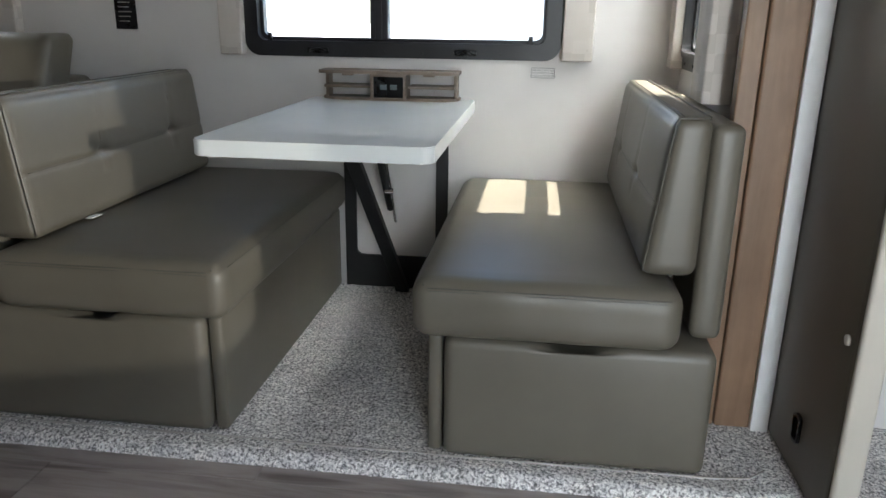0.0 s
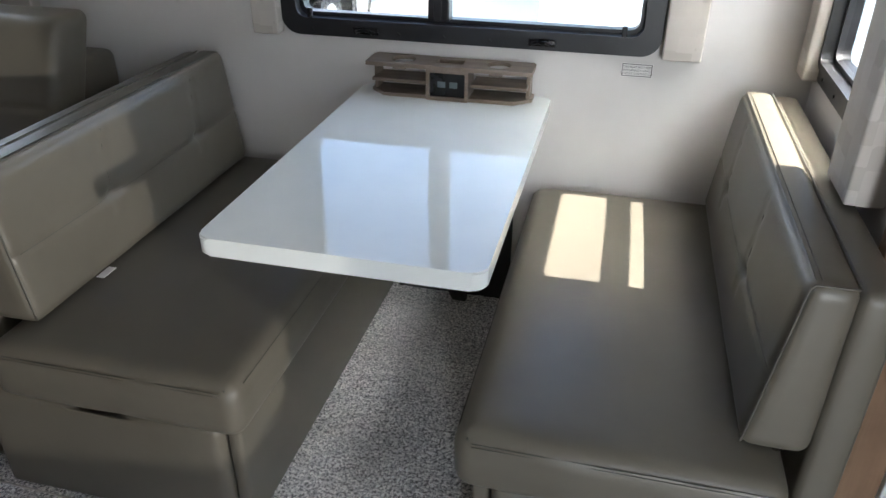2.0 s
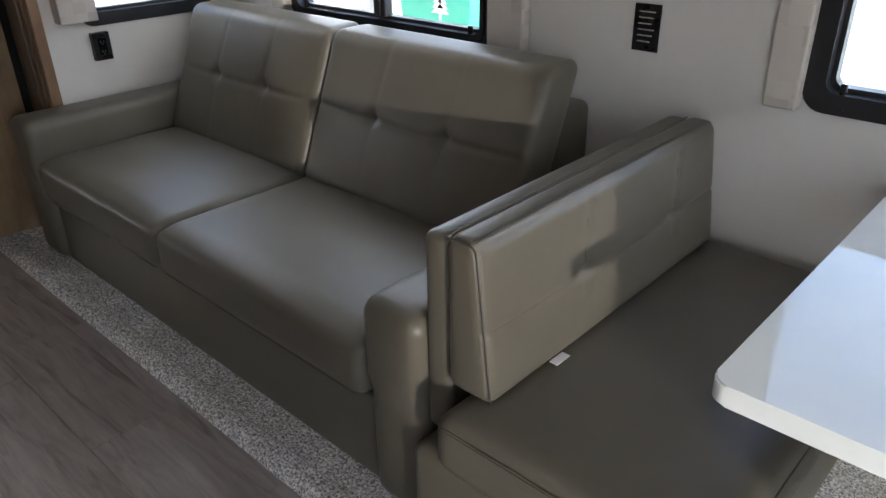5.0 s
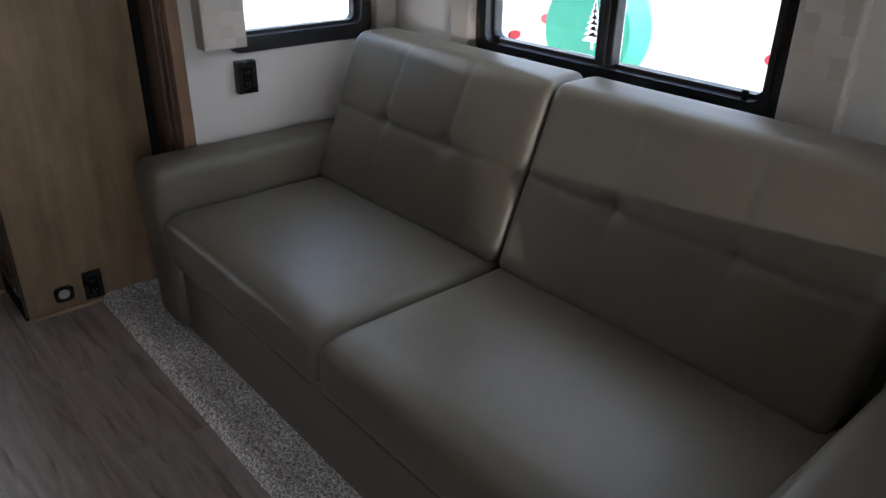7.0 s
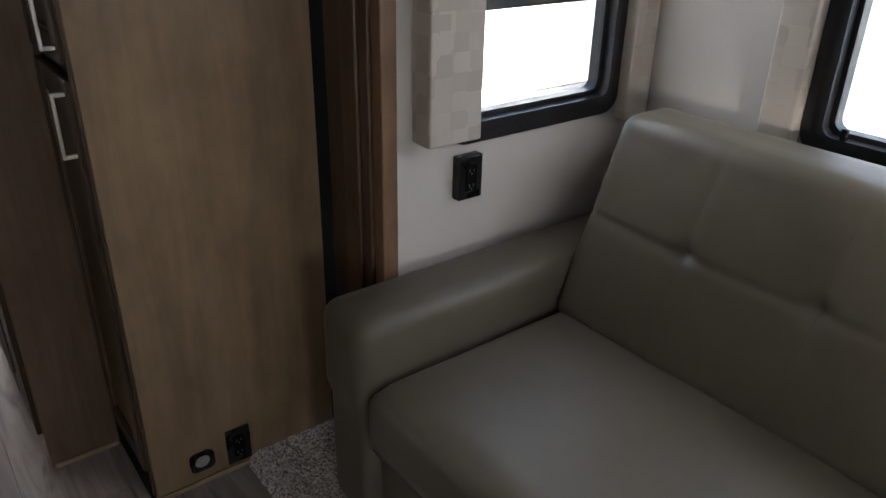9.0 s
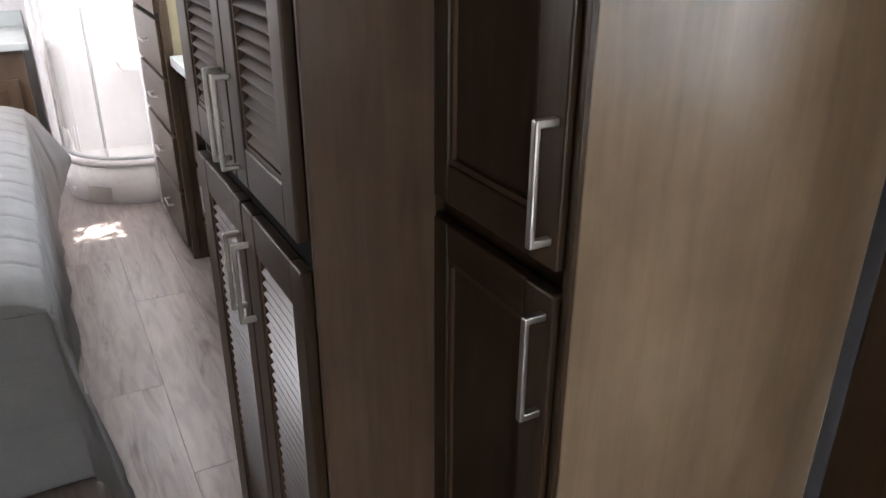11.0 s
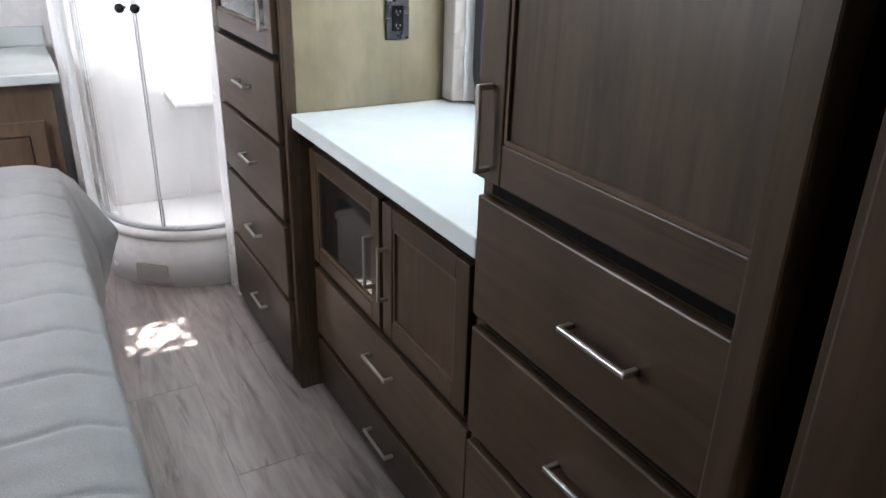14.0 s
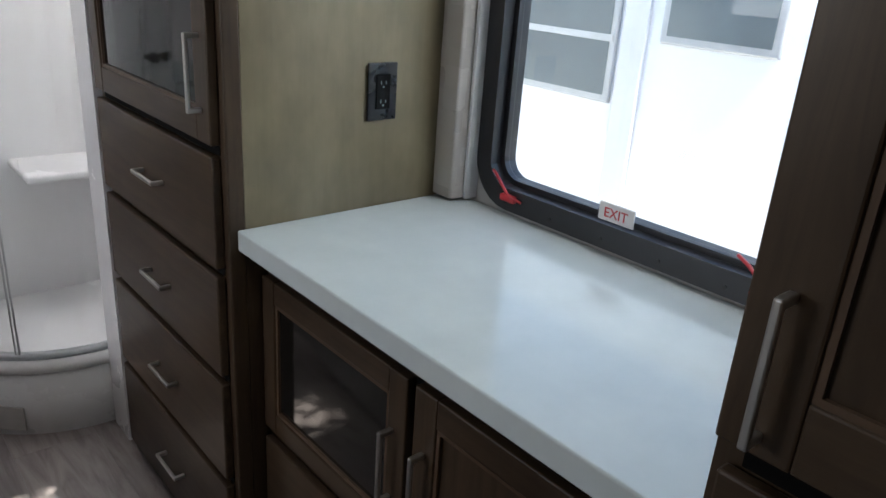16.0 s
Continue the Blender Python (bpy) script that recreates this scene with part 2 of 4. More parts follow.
valance_cloth = make_fabric("patchwork_cloth", (0.44, 0.40, 0.36), (0.54, 0.50, 0.46))
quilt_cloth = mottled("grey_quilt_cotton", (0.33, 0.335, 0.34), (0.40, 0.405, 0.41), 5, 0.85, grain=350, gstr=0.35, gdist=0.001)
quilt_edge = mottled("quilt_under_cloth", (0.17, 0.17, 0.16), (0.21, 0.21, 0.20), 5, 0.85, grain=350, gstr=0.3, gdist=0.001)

# ---- mesh helpers ----


def link_mesh(name, bm, material, parent=None, smooth=False):
    me = bpy.data.meshes.new(name)
    bmesh.ops.recalc_face_normals(bm, faces=bm.faces)
    bm.to_mesh(me)
    bm.free()
    me.materials.append(material)
    if smooth:
        for p in me.polygons:
            p.use_smooth = True
    ob = new(name, me)
    if parent is not None:
        ob.parent = parent
    return ob


def part(name, bm, material, parent, label="", smooth=False):
    ob = link_mesh(name, bm, material, parent, smooth)
    return tagged(ob, label) if label else ob


def thing(name, label, category, m=None, group="", kind=""):
    ob = new(name)
    ob.empty_display_size = 0.05
    if m is not None:
        ob.matrix_world = m
    return tagged(ob, label, category, group, kind)


def box(lo, hi, bevel=0.0, bm=None, segs=2):
    """A box between two corners, with rounded edges, added to bm."""
    out = bm if bm is not None else bmesh.new()
    t = bmesh.new()
    size = [h - l for l, h in zip(lo, hi)]
    mid = [(h + l) / 2 for l, h in zip(lo, hi)]
    bmesh.ops.create_cube(t, size=1.0, matrix=Matrix.Translation(mid) @ Matrix.Diagonal((*size, 1)))
    if bevel:
        bmesh.ops.bevel(t, geom=t.edges[:], offset=min(bevel, 0.45 * min(size)), segments=segs, affect="EDGES", profile=0.5)
    merge(out, t)
    return out


def merge(bm, t, m=None):
    if m is not None:
        bmesh.ops.transform(t, matrix=m, verts=t.verts)
    made = {v: bm.verts.new(v.co) for v in t.verts}
    for f in t.faces:
        bm.faces.new([made[v] for v in f.verts])
    t.free()


def rod(bm, a, b, r, sides=12, r2=None):
    a, b = Vector(a), Vector(b)
    t = bmesh.new()
    bmesh.ops.create_cone(t, cap_ends=True, segments=sides, radius1=r, radius2=r if r2 is None else r2, depth=(b - a).length)
    q = (b - a).to_track_quat("Z", "Y").to_matrix().to_4x4()
    merge(bm, t, Matrix.Translation((a + b) / 2) @ q)
    return bm


def tube(bm, pts, r, sides=8, closed=False):
    """A tube swept along points."""
    pts = [Vector(p) for p in pts]
    n = len(pts)
    rings = []
    for i, p in enumerate(pts):
        d = (pts[(i + 1) % n] - pts[i - 1]) if closed or 0 < i < n - 1 else (pts[1] - pts[0] if i == 0 else pts[-1] - pts[-2])
        q = d.to_track_quat("Z", "Y")
        rings.append([bm.verts.new(p + q @ Vector((r * math.cos(k * math.tau / sides), r * math.sin(k * math.tau / sides), 0))) for k in range(sides)])
    for i in range(n if closed else n - 1):
        a, b = rings[i], rings[(i + 1) % n]
        for k in range(sides):
            bm.faces.new((a[k], a[(k + 1) % sides], b[(k + 1) % sides], b[k]))
    if not closed:
        bm.faces.new(rings[0][::-1])
        bm.faces.new(rings[-1])
    return bm


def soft_box(lo, hi, r, n=(12, 12, 6), shape=None):
    """An upholstered block: rounded edges of radius r, faces cut fine enough for shape(v, u) to swell or dent it; u runs from -1 to 1."""
    bm = bmesh.new()
    lo, hi = Vector(lo), Vector(hi)
    mid, half = (lo + hi) / 2, (hi - lo) / 2
    verts = {}

    def put(p):
        key = tuple(round(q, 5) for q in p)
        if key not in verts:
            verts[key] = bm.verts.new(p)
        return verts[key]

    def lines(k):
        e = min(0.3, r / half[k])
        inner = [-1 + e + (2 - 2 * e) * i / n[k] for i in range(n[k] + 1)]
        edge = [e * j / 3 for j in range(3)]
        return [-1 + q for q in edge] + inner + [1 - q for q in reversed(edge)]

    grid = [lines(k) for k in range(3)]
    for k in range(3):
        a, b = (k + 1) % 3, (k + 2) % 3
        for side in (-1, 1):
            for i in range(len(grid[a]) - 1):
                for j in range(len(grid[b]) - 1):
                    q = []
                    for di, dj in ((0, 0), (1, 0), (1, 1), (0, 1)):
                        p = [0, 0, 0]
                        p[k], p[a], p[b] = side, grid[a][i + di], grid[b][j + dj]
                        q.append(put(p))
                    bm.faces.new(q if side > 0 else q[::-1])
    for v in bm.verts:
        u = v.co.copy()
        p = Vector([u[k] * half[k] for k in range(3)])
        core = Vector([max(-half[k] + r, min(half[k] - r, p[k])) for k in range(3)])
        d = p - core
        if d.length > 1e-6:
            p = core + d.normalized() * min(r, d.length if max(abs(q) for q in u) < 0.999 else r)
        p += mid
        v.co = shape(p, u) if shape else p
    return bm


def bell(x, w):
    return math.exp(-(x / w) ** 2)


def rounded_rect(w, h, r, n=6):
    pts = []
    for cx, cy, a0 in ((w / 2 - r, h / 2 - r, 0), (-w / 2 + r, h / 2 - r, 90), (-w / 2 + r, -h / 2 + r, 180), (w / 2 - r, -h / 2 + r, 270)):
        for k in range(n + 1):
            a = radians(a0 + 90 * k / n)
            pts.append((cx + r * math.cos(a), cy + r * math.sin(a)))
    return pts


def ring(bm, outer, inner, y0, y1, shift=(0, 0)):
    """A frame between two outlines of equal count, in the xz plane from y0 to y1."""
    n = len(outer)
    rows = []
    for pts, y in ((outer, y0), (outer, y1), (inner, y1), (inner, y0)):
        rows.append([bm.verts.new((p[0] + shift[0], y, p[1] + shift[1])) for p in pts])
    for a, b in zip(rows, rows[1:] + rows[:1]):
        for k in range(n):
            bm.faces.new((a[k], a[(k + 1) % n], b[(k + 1) % n], b[k]))
    return bm


def prism(bm, pts, z0, z1):
    a = [bm.verts.new((x, y, z0)) for x, y in pts]
    b = [bm.verts.new((x, y, z1)) for x, y in pts]
    n = len(pts)
    for k in range(n):
        bm.faces.new((a[k], a[(k + 1) % n], b[(k + 1) % n], b[k]))
    bm.faces.new(a[::-1])
    bm.faces.new(b)
    return bm


def structure(name, bm, material, label, category="wall", smooth=False):
    return tagged(link_mesh(name, bm, material, None, smooth), label, category, "", "structure")

# ---- the shell: walls with openings, ceilings ----
YW, YM, YN = 2.91, 2.06, -0.95      # slide-out wall, main wall, far side wall
XL, XR = -3.62, 0.62                # slide-out end walls


def wall_panel(name, axis, at, thick, a0, a1, z0, z1, holes, material, label):
    """A wall across axis at a place, from a0 to a1, with rectangular openings (a, b, zlo, zhi)."""
    bm = bmesh.new()

    def piece(p0, p1, q0, q1):
        if p1 - p0 > 1e-4 and q1 - q0 > 1e-4:
            lo, hi = ((p0, at, q0), (p1, at + thick, q1)) if axis == "y" else ((at, p0, q0), (at + thick, p1, q1))
            box(lo, hi, 0, bm)
    x = a0
    for h0, h1, zl, zh in sorted(holes):
        piece(x, h0, z0, z1)
        piece(h0, h1, z0, zl)
        piece(h0, h1, zh, z1)
        x = h1
    piece(x, a1, z0, z1)
    return structure(name, bm, material, label)


DIN = (-0.895, 0.155, 0.965, 1.62)
SOF = (-3.055, -2.03, 0.965, 1.62)
END_L = (2.24, 2.755, 0.965, 1.55)
END_R = (2.27, 2.81, 0.955, 1.64)
BED = (-6.59, -5.80, 1.025, 1.72)
wall_panel("wall_slide", "y", YW, 0.05, XL - 0.05, XR + 0.05, 0.0, 2.02, [DIN, SOF], white_wall, "off-white textured wallboard of the slide-out")
wall_panel("wall_slide_end_1", "x", XL - 0.05, 0.05, 2.03, YW, 0.0, 2.02, [END_L], white_wall, "off-white slide-out end wall beside the sofa")
wall_panel("wall_slide_end_2", "x", XR, 0.05, 2.03, YW, 0.0, 2.02, [END_R], white_wall, "off-white slide-out end wall beside the dinette")
wall_panel("wall_bedroom", "y", YM, 0.05, -9.0, -3.88, 0.0, 2.15, [BED], wall_grey, "pale grey bedroom side wall")
wall_panel("wall_main", "y", YM, 0.05, 0.80, 2.4, 0.0, 2.15, [], white_wall, "off-white main side wall")
# Unseen wall: tan veneer cuts bounced light; its two openings pass the added lamps
wall_panel("wall_far_side", "y", YN - 0.05, 0.05, -9.0, 2.4, 0.0, 2.15, [(-7.8, -6.8, 1.32, 1.9), (0.7, 1.4, 0.02, 1.9)], panel_wood, "unseen tan veneer side wall with openings for added lamps")
# Unseen front wall; its opening trims the added spot to bench and sofa
wall_panel("wall_front", "x", 2.4, 0.05, YN - 0.05, YM + 0.05, 0.0, 2.15, [(-0.20, 0.32, 0.70, 1.33)], white_wall, "unseen off-white front wall with an opening for added lamps")
wall_panel("wall_bath", "x", -9.05, 0.05, YN - 0.05, YM + 0.05, 0.0, 2.15, [], shower_white, "white bathroom end wall")
structure("wall_header", box((XL - 0.05, YM, 2.02), (XR + 0.05, YW + 0.05, 2.07), 0, box((XL - 0.3, YM - 0.03, 1.9), (XR + 0.3, YM, 2.15))), white_wall, "white header above the slide-out opening")
_c = bmesh.new()
for x0, x1, y0, y1 in ((-9.05, -8.4, YN, YM), (-8.4, -7.8, YN, 1.25), (-8.4, -7.8, 1.85, YM), (-7.8, -6.10, YN, YM), (-6.10, -5.84, YN, 0.90),
                       (-6.10, -5.84, 1.14, YM), (-5.84, 2.45, YN, YM)):
    box((x0, y0, 2.15), (x1, y1, 2.20), 0, _c)
structure("ceiling", _c, white_wall, "plain white ceiling panels with vent openings", "ceiling")
# Unseen leaf shapes added above the roof vent to dapple the floor's sun patch
_c = bmesh.new()
random.seed(11)
for k in range(212):
    turn, far = random.uniform(0, math.tau), random.uniform(0.72, 1.5) if k < 200 else random.uniform(0, 0.75)
    vx, vy, va = -5.85 + 0.115 * far * math.cos(turn), 1.015 + 0.12 * far * math.sin(turn), random.uniform(0, math.pi)
    ca, sa, ln, wd = math.cos(va), math.sin(va), random.uniform(0.02, 0.045), random.uniform(0.006, 0.014)
    z = 2.36 + 0.01 * (k % 7)
    _c.faces.new([_c.verts.new((vx + p * ca - q * sa, vy + p * sa + q * ca, z)) for p, q in ((-ln, 0), (0, -wd), (ln, 0), (0, wd))])
tagged(structure("sun_dapple_leaves", _c, cab_wood, "unseen leaf shapes added over the roof vent to dapple sunlight", "leaves"), "", "", "", "stuff")
vc = structure("ceiling_vent", box((-6.12, 0.82, 2.345), (-5.64, 1.22, 2.35)), glass, "clear roof vent cover", "vent")
vc.visible_shadow = False

# Unseen block added across the hall to keep living-area light off the louvres
structure("hall_light_block", box((-4.9, YN, 0.0), (-3.92, 0.32, 2.14)), panel_wood, "unseen wooden block added across the hall to stop light", "closet")

# sub-floor and slide-out floor
structure("floor_base", box((-9.05, YN - 0.05, -0.06), (2.45, YM, -0.008)), black_and_shade, "dark sub-floor under the planks", "floor")
structure("slide_floor", box((XL - 0.05, YM, -0.06), (XR + 0.05, YW + 0.05, 0.0)), black_and_shade, "slide-out floor deck", "floor")


def carpet(name, x0, x1, y0, y1, z, label, loop=0.006, step=0.014):
    """Looped carpet: a lumpy sheet with a rolled front edge."""
    bm = bmesh.new()
    nx, ny = int((x1 - x0) / step), int((y1 - y0) / step)
    rows = []
    for j in range(ny + 1):
        row = []
        for i in range(nx + 1):
            x, y = x0 + (x1 - x0) * i / nx, y0 + (y1 - y0) * j / ny
            h = z + loop * noise.noise((x * 90, y * 90, 0)) + 0.004 * noise.noise((x * 9, y * 9, 3))
            if j == 0:
                h = 0.001
            elif j == 1:
                h = z - 0.006
            row.append(bm.verts.new((x + 0.003 * noise.noise((x * 120, y * 120, 9)), y + 0.004 * noise.noise((x * 60, y * 60, 5)), h)))
        rows.append(row)
    for a, b in zip(rows, rows[1:]):
        for i in range(nx):
            bm.faces.new((a[i], a[i + 1], b[i + 1], b[i]))
    ob = structure(name, bm, carpet_mat, label, "carpet", True)
    return ob


carpet("carpet_slide", XL - 0.01, XR + 0.01, 1.683, YW, 0.03, "grey and cream flecked carpet under the dinette and sofa")
carpet("carpet_strip", -3.86, XL - 0.012, 1.683, 1.99, 0.027, "flecked grey carpet strip along the slide-out edge")
carpet("carpet_side", XR + 0.011, 1.25, 1.683, YM, 0.029, "flecked grey carpet beside the partition")
_b = bmesh.new()
tube(_b, [(-3.6 + k * 0.1, 1.752 + 0.002 * math.sin(k * 1.7), 0.031) for k in range(43)] + [(0.68, 1.765, 0.031), (0.72, 1.80, 0.031)], 0.0028, 6)
structure("carpet_cord", _b, grey_plate, "pale cord sewn along the carpet edge", "trim", True)


# slide-out trims
def fascia(name, x0, sign):
    """Moulded wood trim round the slide-out's side: stepped boards."""
    t = thing(name, "brown stained wooden trim boards edging the slide-out", "trim", pose(x0, 2.0, 0), kind="structure")
    a = sorted((-sign * 0.024, sign * 0.022))
    b = sorted((sign * 0.024, sign * 0.113))
    part("board", box((a[0], 0.006, 0.03), (a[1], 0.05, 2.0), 0.004), fascia_wood, t)
    part("board", box((b[0], 0.0, 0.03), (b[1], 0.055, 2.0), 0.006), fascia_wood, t)
    return t


fascia("trim_1", XR + 0.002, 1)
structure("trim_2", box((0.736, 1.99, 0.028), (0.781, 2.055, 2.02), 0.003), white_trim, "white corner strip beside the wooden trim", "trim")
t = thing("trim_3", "dark brown stepped wooden trim beside the sofa", "trim", pose(XL, 2.0, 0), kind="structure")
part("board", box((-0.235, -0.005, 0.03), (-0.14, 0.03, 2.0), 0.004), trim_brown, t)
part("board", box((-0.138, -0.02, 0.03), (-0.07, 0.035, 2.0), 0.006), trim_brown, t)
part("board", box((-0.068, -0.012, 0.03), (-0.03, 0.035, 2.0), 0.005), trim_brown, t)
part("board", box((-0.028, -0.004, 0.03), (0.012, 0.04, 2.0), 0.004), fascia_wood, t)


# padded partition on the dinette's far end
t = thing("partition", "olive padded partition panel with cream edge beside the dinette", "partition", pose(0.783, 1.60, 0.026), kind="structure")
part("panel", soft_box((0, 0.0, 0), (0.05, 0.46, 2.1), 0.012, (2, 6, 12)), vinyl, t, smooth=True)
part("edge", box((0.0, -0.022, 0), (0.055, -0.001, 2.1), 0.009, None, 3), beige_edge, t, "cream rounded edge trim", True)
part("snap", rod(bmesh.new(), (-0.006, 0.035, 0.425), (0.0, 0.035, 0.425), 0.011, 16), beige_edge, t, "cream snap button", True)
_b = bmesh.new()
ring(_b, rounded_rect(0.042, 0.07, 0.014), rounded_rect(0.03, 0.056, 0.01), 0, 0.008)
usb = part("outlet", _b, black_plastic, t, "black charging outlet")
usb.matrix_basis = pose(-0.0085, 0.205, 0.125, 0, 0, -90)
part("socket", box((-0.014, 0.004, -0.026), (0.014, 0.007, 0.026), 0.002), black_and_shade, usb)
wall_panel("wall_nook", "x", 1.25, 0.05, 0.9, YM, 0.0, 2.15, [], white_wall, "off-white wall beyond the partition")


# ---- windows ----


def window(name, label, m, x0, x1, z0, z1, mullion=None, rail=None, latches=(), hooks=(), curve=0.62):
    """A trailer window in local coordinates: x along the wall, y out through it, glass from x0 to x1 and z0 to z1."""
    w = thing(name, label, "window", m, kind="structure")
    cx, cz, ww, hh = (x0 + x1) / 2, (z0 + z1) / 2, x1 - x0, z1 - z0
    bm = bmesh.new()
    ring(bm, rounded_rect(ww + 0.105, hh + 0.105, 0.095 * curve), rounded_rect(ww + 0.03, hh + 0.03, 0.065 * curve), -0.012, -0.001, (cx, cz))
    ring(bm, rounded_rect(ww + 0.03, hh + 0.03, 0.065 * curve), rounded_rect(ww - 0.005, hh - 0.005, 0.05 * curve), -0.02, 0.03, (cx, cz))
    ring(bm, rounded_rect(ww + 0.002, hh + 0.002, 0.052 * curve), rounded_rect(ww - 0.03, hh - 0.03, 0.042 * curve), 0.012, 0.05, (cx, cz))
    part("window_frame", bm, black_frame, w)
    bm = bmesh.new()
    for k in range(max(3, int(ww / 0.14))):
        rod(bm, (x0 + 0.05 + k * 0.14, -0.0145, z0 - 0.034), (x0 + 0.05 + k * 0.14, -0.012, z0 - 0.034), 0.0045, 8)
    part("screws", bm, black_steel, w)
    if mullion:
        part("mullion", box((mullion - 0.033, -0.014, z0 + 0.012), (mullion + 0.033, 0.034, z1 - 0.012), 0.005, box((mullion - 0.012, -0.022, z0 + 0.012), (mullion + 0.012, -0.014, z1 - 0.012), 0.003)), black_frame, w)
    if rail:
        part("rail", box((x0 + 0.012, -0.01, rail - 0.026), (x1 - 0.012, 0.034, rail + 0.026), 0.005), black_frame, w)
    panes = [(x0, mullion - 0.033), (mullion + 0.033, x1)] if mullion else [(x0, x1)]
    for a, b in panes:
        p = part("pane", box((a, 0.026, z0), (b, 0.030, z1)), glass, w)
        p.visible_shadow = False
    for lx in latches:
        bm = bmesh.new()
        box((lx - 0.04, -0.02, z0 - 0.04), (lx + 0.04, -0.012, z0 - 0.02), 0.003, bm)
        tube(bm, [(lx - 0.03, -0.022, z0 - 0.032), (lx - 0.012, -0.03, z0 - 0.026), (lx + 0.012, -0.03, z0 - 0.025), (lx + 0.03, -0.024, z0 - 0.034)], 0.005, 8)
        part("latch", bm, black_plastic, w, "curved black latch lever", True)
    for lx in hooks:
        part("clip", box((lx - 0.008, -0.018, z0 - 0.004), (lx + 0.008, -0.004, z0 + 0.03), 0.003), black_plastic, w)
    return w


window("window_1", "wide black-framed sliding window above the dinette table", pose(0, YW, 0), *DIN, mullion=-0.442, latches=(-0.67, -0.13), hooks=(-0.85, 0.10))
window("window_2", "wide black-framed sliding window behind the sofa", pose(0, YW, 0), *SOF, mullion=-2.545, latches=(-2.85, -2.22), hooks=(-3.0, -2.08))
window("window_3", "black-framed end window beside the sofa", pose(XL, 0, 0, 0, 0, 90), *END_L, rail=1.255)
window("window_4", "black-framed end window beside the dinette", pose(XR, 0, 0, 0, 0, -90), -END_R[1], -END_R[0], END_R[2], END_R[3], rail=1.287)
wb = window("window_5", "black-framed emergency exit window with red latches", pose(0, YM, 0), *BED, curve=1.15)
for lx in (BED[0] + 0.06, BED[1] - 0.12):
    bm = bmesh.new()
    tube(bm, [(lx - 0.045, -0.02, BED[2] + 0.035), (lx - 0.015, -0.035, BED[2] + 0.028), (lx + 0.02, -0.035, BED[2] - 0.005), (lx + 0.05, -0.02, BED[2] - 0.02)], 0.0035, 8)
    box((lx - 0.01, -0.03, BED[2] - 0.026), (lx + 0.035, -0.016, BED[2] - 0.009), 0.004, bm)
    part("exit_latch", bm, red, wb, "red emergency latch", True)
exit_tag = part("exit_tag", box((-6.265, -0.025, 1.038), (-6.18, -0.021, 1.075), 0.001), paper, wb, "white tag lettered EXIT in red")
txt = bpy.data.curves.new("exit_letters", "FONT")
txt.body, txt.size, txt.extrude, txt.align_x = "EXIT", 0.028, 0.0006, "CENTER"
tob = new("letters", txt)
tob.data.materials.append(red)
tob.parent = wb
tob.matrix_basis = pose(-6.2225, -0.0265, 1.047, 90, 0, 0)


def side_board(name, lo, hi, label):
    """A cloth-wrapped upright board beside a window."""
    t = thing(name, label, "valance", pose((lo[0] + hi[0]) / 2, (lo[1] + hi[1]) / 2, lo[2]), group="cloth-wrapped window boards")
    o = Vector(((lo[0] + hi[0]) / 2, (lo[1] + hi[1]) / 2, lo[2]))
    d = Vector(hi) - Vector(lo)
    part("board", soft_box(Vector(lo) - o, Vector(hi) - o, min(0.006, min(d) * 0.4), (3, 3, 12), lambda p, u: p + 0.0012 * Vector(noise.noise_vector(p * 40))), valance_cloth, t, smooth=True)
    return t


CLOTH = "patchwork beige cloth-wrapped board hanging beside a window"
ZV = 1.95
side_board("window_valance", (-1.03, 2.86, 0.915), (-0.945, YW - 0.002, ZV), CLOTH)
side_board("window_valance", (0.21, 2.86, 0.915), (0.315, YW - 0.002, ZV), CLOTH)
side_board("window_valance", (-3.20, 2.86, 0.905), (-3.11, YW - 0.002, ZV), CLOTH)
side_board("window_valance", (-1.975, 2.86, 0.905), (-1.83, YW - 0.002, ZV), CLOTH)
side_board("window_valance", (XR - 0.05, 2.815, 0.90), (XR - 0.002, 2.90, ZV), CLOTH)
side_board("window_valance", (XR - 0.075, 2.13, 0.855), (XR - 0.002, 2.285, ZV), CLOTH)
side_board("window_valance", (XL + 0.002, 2.085, 0.945), (XL + 0.075, 2.24, ZV), CLOTH)
side_board("window_valance", (XL + 0.002, 2.805, 0.89), (XL + 0.05, 2.90, ZV), CLOTH)
side_board("window_valance", (-6.725, 1.985, 0.972), (-6.655, YM - 0.002, ZV), "pale grey cloth-wrapped board standing beside the bedroom window")
structure("trim_4", box((-6.652, 2.02, 0.972), (-6.642, YM - 0.002, ZV), 0.002), white_trim, "white track edge beside the bedroom window", "trim")

# ---- dinette ----


